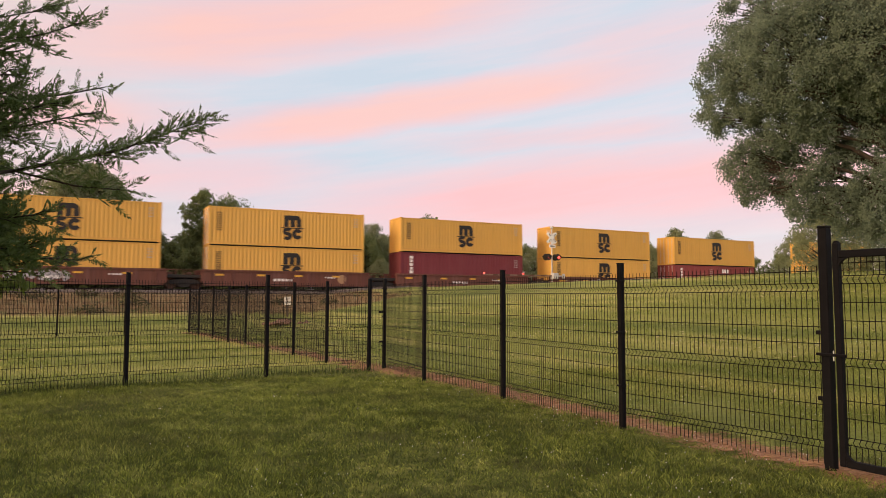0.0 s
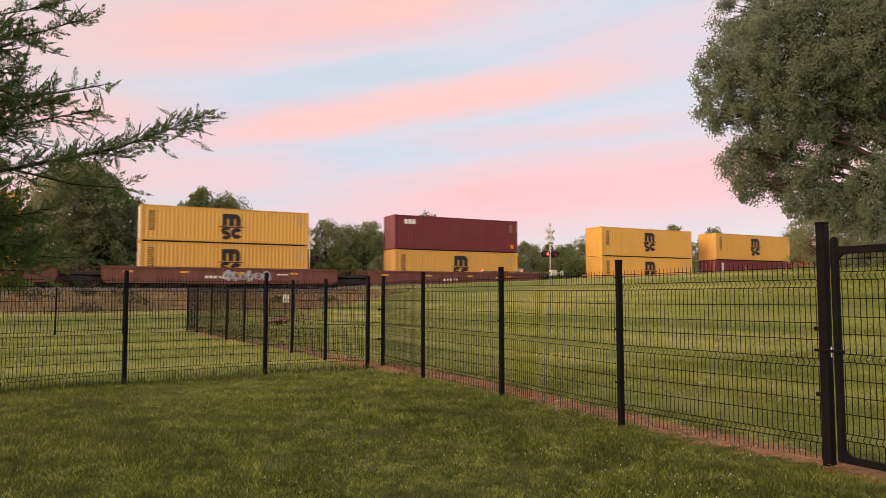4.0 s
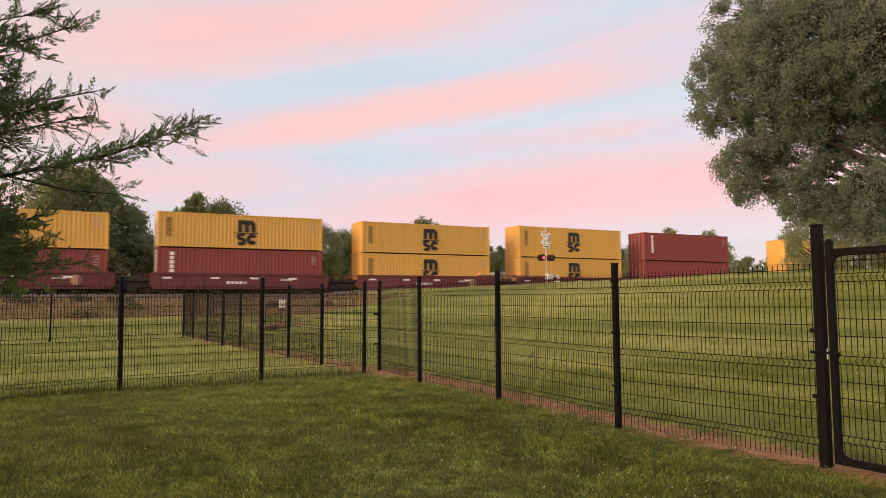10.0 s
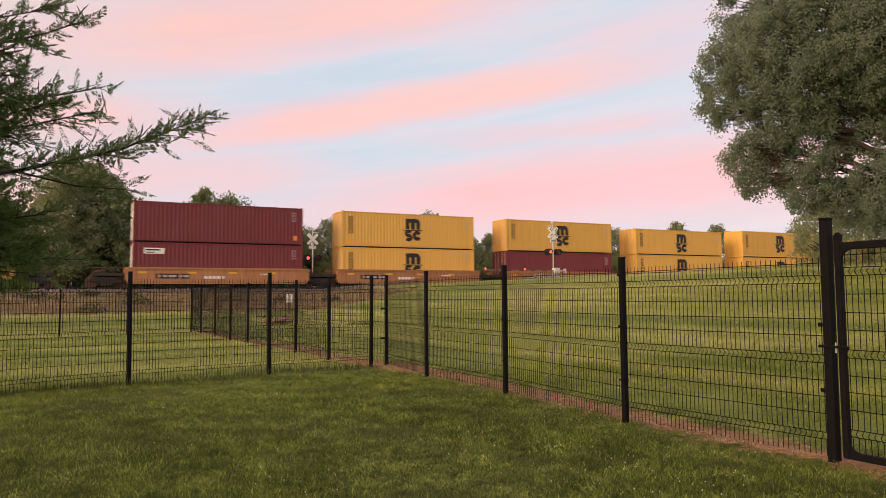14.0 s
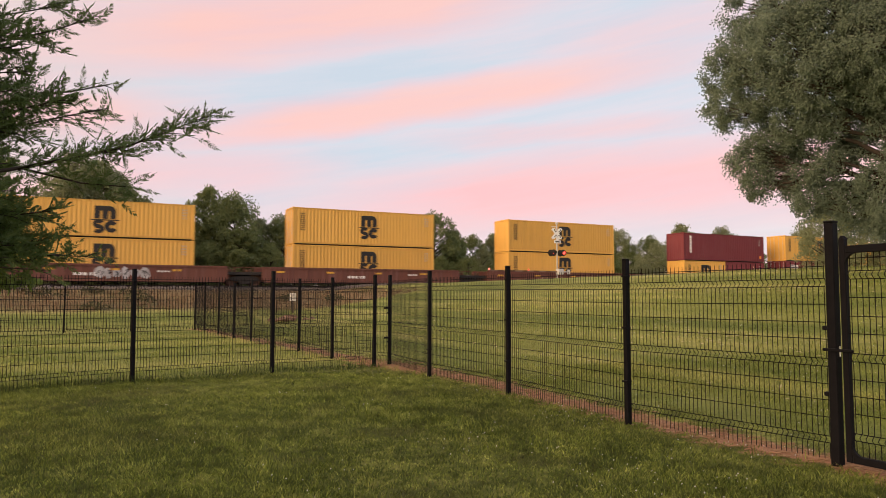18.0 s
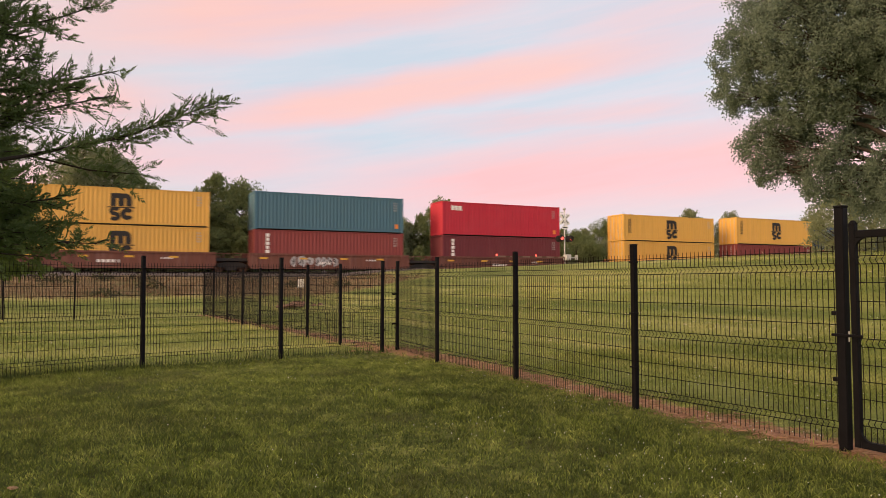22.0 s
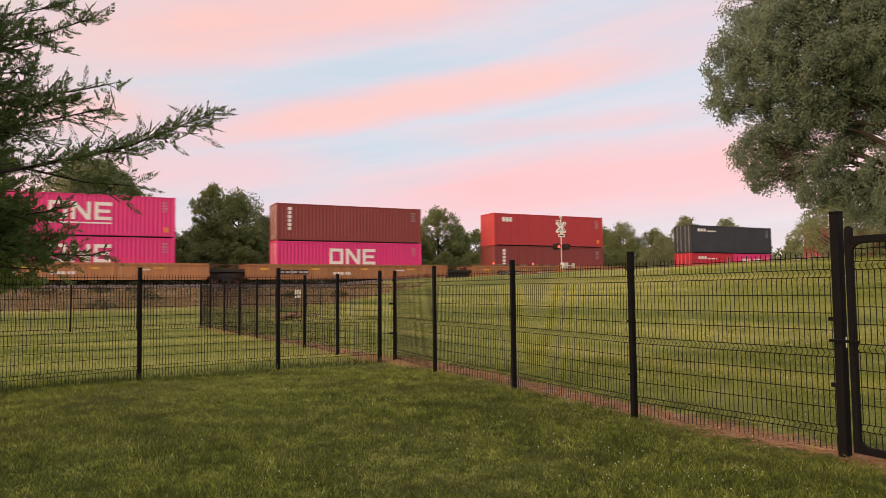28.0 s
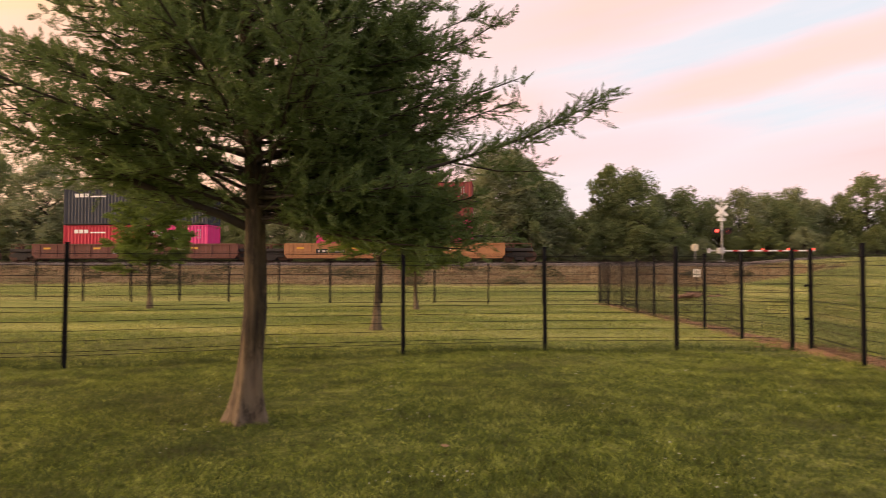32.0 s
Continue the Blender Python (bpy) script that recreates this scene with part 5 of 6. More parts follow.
def cypress_meshes(height, reach, limbs, density, seed, arms=(), low=1.95, slim=1.0, stout_=1.0, needle=1.0):
    """Bald cypress: flared trunk, level limbs, feathery sprays. arms: chosen limbs as (height, turn, length, rise)."""
    rng = np.random.default_rng(seed)
    trunk = Shape()
    zs = [-0.15, 0.0, 0.12, 0.3, 0.6, 1.1, 1.9, 2.8, 3.8, 5.0, 6.2, height]
    rad = [0.245, 0.200, 0.165, 0.138, 0.120, 0.112, 0.098, 0.085, 0.066, 0.045, 0.025, 0.006]
    lean = [max(0.0, 1.5 - max(z, 0.0)) / 1.5 for z in zs]
    pts = [(0.06 * math.sin(z * 0.9) * min(1, z) + 0.015 * k, 0.05 * math.sin(z * 0.7 + 1) * min(1, z) + 0.01 * k, z * height / zs[-1] if z > 6.2 else z) for z, k in zip(zs, lean)]
    trunk.tube(pts, [r * slim for r in rad], 28)
    # buttress folds at the foot
    for i, v in enumerate(trunk.v):
        x, y, z = v
        if z < 1.0:
            q = math.atan2(y, x)
            k = 1 + (0.30 * math.sin(q * 5 + 0.8) + 0.14 * math.cos(q - 3.6)) * (1 - max(z, 0)) ** 1.5 + 0.04 * math.sin(q * 9)
            trunk.v[i] = (x * k, y * k, z)

    def on_trunk(z):
        return np.array([0.06 * math.sin(z * 0.9), 0.05 * math.sin(z * 0.7 + 1), z])
    limb_shapes, leaf = [], []
    twigs = Shape()

    def sprays(base, d, n, size):
        """Feather sprays along a twig that starts at base and runs along d."""
        for k in range(n):
            t = (k + rng.uniform(0.2, 0.9)) / n
            p = base + d * t
            dirn = unit(unit(d) * rng.uniform(0.3, 0.95) + np.array([0, 0, rng.uniform(-0.2, 0.85)]) + rng.normal(0, 0.36, 3))
            ln = size * rng.uniform(0.6, 1.25)
            m = 11
            u = (np.arange(m) + 0.5) / m
            c = p + dirn[None] * (u * ln)[:, None] + np.array([0, 0, -0.25])[None] * ((u * ln) ** 2)[:, None]
            s = unit(np.cross(dirn, rng.normal(size=3)))
            ll = (0.034 * np.sin(np.pi * (0.15 + 0.8 * u)) + 0.010) * needle
            for sg in (1, -1):
                ax = s[None] * sg + dirn[None] * 1.0 + rng.normal(0, 0.15, (m, 3))
                leaf.append(leaf_quads(c, ax, ll, 0.0125 * needle, rng))
            leaf.append(leaf_quads(c[::4], np.repeat(dirn[None], len(c[::4]), 0), ln * 0.4, 0.010 * needle, rng))

    def limb(z, turn, length, rise, full=1.0, sag=0.10, stout=1.0, bare=0.12):
        b = on_trunk(z)
        d = np.array([math.cos(turn), math.sin(turn), 0])
        side = np.array([-math.sin(turn), math.cos(turn), 0])
        k = 9
        wob = rng.normal(0, 0.05, (k + 1, 3)).cumsum(0) * 0.5
        u = np.linspace(0, 1, k + 1)
        bow = rng.normal(0, 0.10)
        line = b + d * (u * length)[:, None] + side * (bow * length * np.sin(np.pi * u))[:, None] + np.array([0, 0, 1.0]) * (rise * length * u ** 0.9 + sag * length * (u * u - u))[:, None] + wob * length * 0.16
        r0 = stout * stout_ * (0.005 + 0.0065 * length)
        s = Shape().tube([tuple(p) for p in line], [r0 * (1 - 0.88 * q) + 0.002 for q in u], 6)
        nt_ = max(5, int(length * 10.5 * density * (0.55 if bare > 0.4 else 1.0)))
        for i in range(nt_):
            q = rng.uniform(bare, 1.0)
            if q < 0.25 and rng.random() < 0.3:
                continue
            p = np.array([np.interp(q, u, line[:, j]) for j in range(3)])
            sg = 1 if i % 2 else -1
            tl = (0.18 + 0.62 * (1 - q) * min(length, 2.4) * 0.5) * rng.uniform(0.7, 1.3)
            td = unit(d * rng.uniform(0.4, 1.0) + side * sg * rng.uniform(0.3, 1.0) + np.array([0, 0, rng.uniform(-0.25, 0.35)])) * tl
            twigs.tube([tuple(p), tuple(p + td * 0.5 + np.array([0, 0, 0.02])), tuple(p + td)], [0.006, 0.004, 0.002], 3, False)
            sprays(p, td, max(3, int(tl * 18 * full)), 0.19)
        sprays(line[-3], line[-1] - line[-3], 7, 0.20)
        if bare > 0.4:
            # an open bough: feathers stand along its outer half, and a side bough hangs from its middle
            for j in range(5, 9):
                sprays(line[j], line[j + 1] - line[j], 15, 0.23)
            fork = d * 0.85 + side * -0.12 + np.array([0, 0, -0.10])
            twigs.tube([tuple(line[5]), tuple(line[5] + fork * 0.5 + np.array([0, 0, -0.04])), tuple(line[5] + fork)], [0.010, 0.007, 0.003], 4, False)
            sprays(line[5], fork, 26, 0.20)
            sprays(line[5] + fork * 0.4, d * 0.45 + np.array([0, 0, -0.22]), 12, 0.18)
        limb_shapes.append(s)

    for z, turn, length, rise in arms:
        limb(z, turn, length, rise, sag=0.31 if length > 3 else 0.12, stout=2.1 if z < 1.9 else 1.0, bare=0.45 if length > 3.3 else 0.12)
    if arms:
        for i in range(26):
            limb(1.9 + 1.9 * i / 26, 0.62 + rng.uniform(-0.4, 0.4), rng.uniform(1.3, 2.05), rng.uniform(-0.05, 0.35))
        for i in range(12):
            limb(1.95 + 0.35 * i / 12, 0.25 + 0.5 * rng.random(), rng.uniform(1.55, 2.15), rng.uniform(-0.18, 0.0))
        for i in range(34):
            limb(2.9 + 1.6 * i / 34, i * 2.39996, rng.uniform(0.9, 1.9), rng.uniform(0.0, 0.45))
    for i in range(limbs):
        f = (i + rng.uniform(0, 0.8)) / limbs
        z = low + (height - low - 0.35) * f ** 1.15
        turn = i * 2.39996 + rng.uniform(-0.3, 0.3)
        length = reach * (1 - 0.72 * ((z - low) / (height - low)) ** 1.2) * rng.uniform(0.5, 1.12)
        if arms and z < 4.2 and math.cos(turn - 0.62) > 0.6:
            length *= 0.78
        limb(z, turn, length, rng.uniform(0.02, 0.62))
    return trunk, limb_shapes, twigs, np.concatenate(leaf)


def plant_cypress(x, y, label, meshes, scale=1.0, turn=0.0):
    tree = thing("bald_cypress", label, "tree", pose(x, y, gz((x, y)), 0, 0, turn) @ Matrix.Scale(scale, 4), "young cypress trees")
    trunk, limbs, twigs, crown = meshes
    part("trunk", trunk, None, tree)
    for s in limbs:
        part("limb", s, None, tree)
    stuff_part("twig_mass", twigs, None, tree)
    stuff_part("crown", crown, None, tree)
    return tree


def cypress_set(needles, *a, **k):
    trunk, limbs, twigs, leaf = cypress_meshes(*a, **k)
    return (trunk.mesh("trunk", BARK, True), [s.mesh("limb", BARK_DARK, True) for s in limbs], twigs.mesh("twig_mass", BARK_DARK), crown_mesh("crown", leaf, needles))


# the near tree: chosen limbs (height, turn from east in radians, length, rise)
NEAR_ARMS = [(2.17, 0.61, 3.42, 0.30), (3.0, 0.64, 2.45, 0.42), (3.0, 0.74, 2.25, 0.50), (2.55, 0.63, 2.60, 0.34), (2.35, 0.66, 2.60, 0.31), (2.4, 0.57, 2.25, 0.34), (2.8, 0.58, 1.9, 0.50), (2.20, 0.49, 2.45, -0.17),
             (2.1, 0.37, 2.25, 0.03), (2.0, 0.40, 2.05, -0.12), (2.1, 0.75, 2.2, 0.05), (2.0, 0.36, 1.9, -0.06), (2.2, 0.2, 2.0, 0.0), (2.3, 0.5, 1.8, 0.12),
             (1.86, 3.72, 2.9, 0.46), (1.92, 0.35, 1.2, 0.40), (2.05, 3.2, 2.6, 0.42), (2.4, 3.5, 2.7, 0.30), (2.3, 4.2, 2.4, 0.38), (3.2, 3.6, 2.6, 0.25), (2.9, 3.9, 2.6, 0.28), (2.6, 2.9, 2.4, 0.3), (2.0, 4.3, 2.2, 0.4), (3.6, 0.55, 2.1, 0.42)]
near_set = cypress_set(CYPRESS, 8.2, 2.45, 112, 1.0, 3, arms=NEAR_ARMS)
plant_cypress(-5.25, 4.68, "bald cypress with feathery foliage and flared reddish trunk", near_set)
small_set = cypress_set(SUNLIT_CYPRESS, 5.8, 2.1, 66, 1.0, 11, low=1.5, slim=0.62, stout_=0.7, needle=2.0)
# last three stand unseen behind the camera, added to shade the near lawn
for x, y, sc, tn in ((-10.67, 13.6, 1.12, 40), (-15.0, 21.6, 0.9, 130), (-24.3, 16.75, 1.0, 250), (0.2, -4.6, 1.45, 15), (5.6, -13.5, 1.4, 300), (-8.6, -4.0, 1.45, 200)):
    plant_cypress(x, y, "young bald cypress with green feathery crown, on the lawn or unseen to shade it", small_set, sc, tn)


def broadleaf_mesh(seed, height, width, mat_leaf, leaves, leaf, low=0.18, lobes=34):
    """A broad-leaved tree: trunk, forked limbs to each lobe, and leaves gathered in clumps with gaps."""
    rng = np.random.default_rng(seed)
    wood = Shape()
    wood.tube([(0, 0, -0.3), (0.05, 0, height * 0.15), (0.1, 0.1, height * 0.4), (0, 0.05, height * 0.75)], [height * 0.026, height * 0.02, height * 0.014, height * 0.004], 8)
    verts = []
    tips = []
    for i in range(lobes):
        f = (i + 0.5) / lobes
        z = height * (low + (0.97 - low) * f)
        prof = math.sin(math.pi * min(1, (f * 0.86 + 0.16))) ** 0.6
        r = width / 2 * prof * rng.uniform(0.45, 1.0)
        q = i * 2.39996 + rng.uniform(-0.5, 0.5)
        tips.append((r * math.cos(q), r * math.sin(q), z, width * rng.uniform(0.075, 0.165)))
    for x, y, z, r in tips:
        b = (0.05, 0.04, max(0.12 * height, z - math.hypot(x, y) * 0.75))
        wood.tube([b, (x * 0.5, y * 0.5, (b[2] + z) / 2 + 0.1), (x, y, z)], [height * 0.007, height * 0.004, height * 0.001], 4, False)
        per = int(leaves / lobes * (r / (width * 0.125)) ** 2)
        sub = max(5, per // 26)
        cc = unit(rng.normal(size=(sub, 3))) * (rng.uniform(0.25, 1.0, (sub, 1)) ** 0.6) * np.array([r, r, r * 0.85]) + (x, y, z)
        k = max(1, per // sub)
        c = np.repeat(cc, k, 0) + rng.normal(0, r * 0.20, (sub * k, 3))
        out = unit(c - np.array([x, y, z - r * 0.3]))
        verts.append(leaf_quads(c, out + rng.normal(0, 0.7, c.shape) + np.array([0, 0, -0.3]), leaf * rng.uniform(0.7, 1.3, len(c)), leaf * 0.8, rng))
    return wood.mesh("trunk", BARK_DARK, True), crown_mesh("crown", np.concatenate(verts), mat_leaf)


def plant(name, label, x, y, meshes, sx=1.0, sz=1.0, turn=0.0, group="trees behind the track"):
    tree = thing(name, label, "tree", pose(x, y, gz((x, y)) - 0.1, 0, 0, turn) @ Matrix.Diagonal((sx, sx, sz, 1)), group)
    part("trunk", meshes[0], None, tree)
    stuff_part("crown", meshes[1], None, tree)
    return tree


VARIANTS = [broadleaf_mesh(20 + i, 10.0, w, m, 19000, 0.19, lw, lb) for i, (w, m, lw, lb) in enumerate((
    (6.5, WOODS, 0.10, 56), (7.5, WOODS_PALE, 0.12, 60), (5.5, WOODS, 0.08, 48), (8.0, WOODS, 0.08, 62), (6.0, WOODS_PALE, 0.15, 44), (7.0, WOODS, 0.05, 56)))]
# (azimuth and elevation of the top in degrees, distance) of the trees that stand out of the wood
TOPS = [(-28.6, 10.2, 67), (-27.0, 10.0, 66), (-25.5, 9.0, 67), (-23.9, 7.4, 70), (-19.2, 8.5, 72), (-17.2, 8.0, 71), (-15.3, 6.2, 74), (-13.6, 6.4, 74), (-11.6, 5.6, 78), (-9.5, 6.2, 76), (-7.7, 5.8, 80), (-5.9, 6.1, 80),
        (-4.3, 5.2, 84), (-2.8, 5.6, 82), (-1.2, 6.8, 82), (0.5, 5.3, 86), (2.0, 5.0, 90), (3.7, 5.1, 92), (5.2, 4.5, 96), (6.8, 4.5, 100), (8.8, 4.3, 104), (10.5, 4.3, 106),
        (12.2, 4.9, 104), (13.8, 5.2, 104), (16.2, 4.7, 110), (18.5, 5.6, 112), (21.4, 5.2, 118), (27.3, 5.0, 122), (29.5, 4.4, 120)]


def plant_woods():
    rng = random.Random(4)
    rows = []
    for a, el_, d in TOPS:
        rows.append((a, el_, d, 1.2))
    a = -75.0
    while a < 17.0:
        base = 66 / max(0.35, 0.4574 * -math.sin(radians(a)) + 0.8893 * math.cos(radians(a)))
        rows.append((a, rng.uniform(6.0, 8.5) if a < -28 else rng.uniform(4.0, 5.2) * (1 if a < 2 else 0.82), base * rng.uniform(1.04, 1.16), 1.15))
        rows.append((a + 1.1, rng.uniform(4.2, 5.6) if a < -14 else rng.uniform(2.6, 3.4), base * rng.uniform(1.0, 1.05), 1.5))
        if a < -14:
            rows.append((a + 0.4, rng.uniform(2.4, 3.2), base * rng.uniform(0.99, 1.01), 2.0))
        a += 2.3 if a > -30 else 3.2
    while a < 21:
        rows.append((a, rng.uniform(3.0, 3.8), 125, 1.3))
        a += 1.8
    while a < 60:
        rows.append((a, rng.uniform(2.7, 3.6) if a < 29 else rng.uniform(5.0, 7.5), 150 if a < 29 else 75, 1.2))
        a += 2.6 if a > 29 else 1.6
    for k, (a, el_, d, fat) in enumerate(rows):
        x, y = d * math.sin(radians(a)), d * math.cos(radians(a))
        h = max(2.5, 1.45 + d * math.tan(radians(el_)) - gz((x, y)))
        m = VARIANTS[rng.randrange(6)]
        s = h / 10.0
        plant("woodland_tree", "leafy green tree in the wood beyond the track" if h > 5 else "low leafy green bush beyond the track", x, y, m,
              max(0.35, s * 0.9 * fat) * rng.uniform(0.85, 1.1), s, rng.uniform(0, 360))


plant_woods()


# ---- cottonwood behind the gate ----
def build_cottonwood():
    rng = np.random.default_rng(9)
    bx, by = 15.2, 20.6
    base = np.array([bx, by, gz((bx, by)) - 0.2])
    tree = thing("cottonwood", "large grey-green cottonwood with hanging leafy boughs", "tree", Matrix.Translation(base))
    trunk = Shape().tube([(0, 0, 0), (-0.1, 0, 1.6), (0.05, 0.1, 3.6), (0.0, 0.2, 6.0), (0.2, 0.1, 10.5)], [0.62, 0.46, 0.38, 0.28, 0.06], 12)
    part("trunk", trunk, BARK_DARK, tree, smooth_faces=True)
    # boughs that face the lawn: turn from east, reach, height of the tip, radius of its leaf mass
    B = [(158, 5.5, 8.7, 0.92), (168, 5.7, 7.2, 0.70), (162, 6.4, 6.6, 0.76), (160, 6.3, 5.5, 0.72), (174, 5.5, 5.8, 1.00), (181, 5.2, 6.8, 1.16), (189, 4.2, 7.5, 1.16), (185, 4.6, 5.7, 1.07),
         (170, 4.9, 4.7, 0.98), (158, 5.7, 3.8, 0.70), (158, 5.4, 2.9, 0.49), (152, 4.8, 4.1, 0.69), (155, 4.5, 2.9, 0.33), (167, 3.8, 3.3, 0.71), (164, 4.0, 2.2, 0.50), (161, 3.1, 2.3, 0.68),
         (193, 3.1, 7.0, 1.19), (197, 2.9, 5.5, 0.82), (175, 3.9, 4.6, 0.70), (167, 2.1, 4.4, 0.73), (179, 2.3, 2.6, 0.86), (164, 2.5, 1.7, 0.58), (170, 1.9, 1.5, 0.68), (162, 2.8, 3.8, 0.44)]
    # the top, and the boughs on the other sides
    for i in range(26):
        f = (i + 0.5) / 26
        B.append((i * 137.5, (3.6 if f > 0.35 else 2.6) * rng.uniform(0.5, 1.0), 2.4 + 8.2 * f if f > 0.35 else 7.6 + 5.0 * f, rng.uniform(1.0, 1.5)))
    for turn, reach, z, r in B:
        q = radians(turn)
        tip = np.array([reach * math.cos(q), reach * math.sin(q), z])
        b = np.array([0, 0.1, max(1.6, z - reach * 0.55)])
        mid = b * 0.45 + tip * 0.55 + np.array([0, 0, 0.45])
        s = Shape().tube([tuple(b), tuple(b * 0.75 + tip * 0.25 + np.array([0.1, 0, 0.3])), tuple(mid), tuple(mid * 0.4 + tip * 0.6 + rng.normal(0, 0.1, 3)), tuple(tip)], [0.15, 0.11, 0.07, 0.04, 0.015], 8)
        tw = Shape()
        verts = []
        sub = int(58 * r * r) + 14
        # sprigs gather near the outside of each mass, a few stand out of it
        cc = unit(rng.normal(size=(sub, 3))) * (rng.uniform(0.12, 1.0, (sub, 1)) ** 0.45 + rng.exponential(0.10, (sub, 1))) * r * np.array([1, 1, 0.92]) + tip
        for c in cc:
            st = tip * 0.6 + mid * 0.4 + rng.normal(0, 0.15, 3)
            tw.tube([tuple(st), tuple((st + c) / 2 + np.array([0, 0, 0.1])), tuple(c)], [0.02, 0.012, 0.004], 3, False)
            k = rng.integers(105, 155)
            rad_ = 0.13 + 0.20 * rng.random() ** 1.5
            p = c + unit(rng.normal(size=(k, 3))) * (rng.random((k, 1)) ** 0.5) * rad_ * 1.35 * np.array([1, 1, 1.15])
            ax = rng.normal(0, 0.8, (k, 3)) + np.array([0, 0, -0.7])
            verts.append(leaf_quads(p, ax, 0.062 * rng.uniform(0.7, 1.25, k), 0.054, rng))
        bough = part("bough", s, BARK_DARK, tree, smooth_faces=True)
        stuff_part("twig_mass", tw, BARK_DARK, bough)
        stuff_part("leaves", crown_mesh("leaves", np.concatenate(verts), POPLAR), None, bough)


build_cottonwood()

# ---- level crossing signals ----
RED = plain("red_lens", (0.45, 0.02, 0.015), 0.25)
rb = RED.node_tree.nodes["Principled BSDF"]
rb.inputs["Emission Color"].default_value = (1.0, 0.085, 0.06, 1)
rb.inputs["Emission Strength"].default_value = 2.6
STRIPE_RED = plain("red_gate_stripe", (0.52, 0.03, 0.03), 0.5)
GREY_BOX = plain("grey_metal_box", (0.55, 0.55, 0.55), 0.55, 0.1)
MAST_PAINT = plain("aluminium_paint", (0.56, 0.56, 0.56), 0.5, 0.1)


FLASHERS = []        # lamp unit, its place before the backing, whether it stands on the far side along the track


def crossing_signal(m, arm_dir, arm_len, label, face, arm_coat):
    """Mast with bell, crossbuck, plaque, a pair of hooded lamps on each face, and the lowered gate arm."""
    sig = thing("crossing_signal", label, "signal", m, "level crossing signals")
    part("base", Shape().box(-0.22, -0.22, -0.3, 0.22, 0.22, 0.25, 0.03), GREY_BOX, sig)
    part("mast", Shape().tube([(0, 0, 0.2), (0, 0, 5.25)], 0.058, 12), MAST_PAINT, sig, smooth_faces=True)
    part("bell", Shape().tube([(0, 0, 5.25), (0, 0, 5.32), (0, 0, 5.42), (0, 0, 5.46)], [0.07, 0.15, 0.12, 0.03], 14), GREY_BOX, sig)
    part("top_arm", Shape().tube([(0, 0, 5.05), (-0.55, 0, 5.02)], 0.03, 8), WHITE, sig)
    for y, nm in ((-0.09, 1), (0.09, -1)):
        for k, a in enumerate((45, -45)):
            b = part("crossbuck_blade", Shape().box(-0.61, -0.012, -0.115, 0.61, 0.012, 0.115, 0.004), SIGN_WHITE, sig, m=pose(0, y - nm * 0.026 * k, 4.45, 0, a, 0))
            if nm > 0:
                for x in (-0.42, -0.24, 0.24, 0.42):
                    part("text_bar", Shape().box(x - 0.06, -0.017, -0.05, x + 0.06, -0.0125, 0.05), INK, b)
    pl = part("track_plaque", Shape().box(-0.34, -0.012, -0.13, 0.34, 0.012, 0.13, 0.004), SIGN_WHITE, sig, m=pose(0, -0.08, 3.72))
    part("text_bar", Shape().box(-0.24, -0.017, -0.05, 0.24, -0.0125, 0.05), INK, pl)
    part("number_plate", Shape().box(-0.15, -0.012, -0.12, 0.15, 0.012, 0.12, 0.004), SIGN_WHITE, sig, m=pose(0, -0.08, 4.0))
    part("lamp_arm", Shape().tube([(-0.62, 0, 2.75), (0.62, 0, 2.75)], 0.035, 8), DARK, sig)
    for x in (-0.5, 0.5):
        for f in (-1, 1):
            lamp = part("lamp", Shape().disc((0, f * 0.05, 0), (0, 1, 0), 0.29, 0.03, 24).disc((0, f * 0.02, 0), (0, 1, 0), 0.15, 0.08, 16), DARK, sig, "black round lamp backing", m=pose(x, f * 0.16, 2.75))
            part("reflector", Shape().disc((0, f * 0.06, 0), (0, 1, 0), 0.155, 0.012, 20), DARK, lamp)
            turner = part("lens", Shape().disc((0, -f * -0.012, 0), (0, 1, 0), 0.14, 0.02, 20), RED, lamp, "red lamp unit that turns and flashes", m=pose(0, f * 0.18, 0))
            part("lens_back", Shape().disc((0, -f * 0.012, 0), (0, 1, 0), 0.145, 0.02, 20), DARK, turner)
            if f == face:
                FLASHERS.append((turner, f * 0.18, x * m.to_3x3()[0][0] > 0))
            hood = Shape()
            k = 12
            pts = [(0.17 * math.cos(math.pi * i / k), 0.17 * math.sin(math.pi * i / k)) for i in range(k + 1)]
            vs = [(px, f * 0.07, pz) for px, pz in pts] + [(px, f * 0.33, pz * 0.9 + 0.01) for px, pz in pts]
            hood.add(vs, [(i, i + 1, k + 2 + i, k + 1 + i) for i in range(k)])
            part("hood", hood, DARK, lamp)
    part("gate_motor", Shape().box(-0.28, -0.62, 0.85, 0.28, -0.12, 1.35, 0.05), GREY_BOX, sig, "grey gate drive box")
    s = arm_dir
    n = int(arm_len / 0.62)
    arm = part("gate_arm", Shape().box(min(0, s * arm_len), -0.40, 1.04, max(0, s * arm_len), -0.36, 1.16, 0.01), arm_coat, sig, "striped gate arm")
    for i in range(n):
        if i % 2:
            x0 = s * (0.4 + i * 0.6)
            # stripes on the darkened arm are dulled too, in place of shade
            part("stripe", Shape().box(min(x0, x0 + s * 0.45), -0.406, 1.035, max(x0, x0 + s * 0.45), -0.354, 1.165), STRIPE_RED if arm_coat == SIGN_WHITE else RUST, arm)
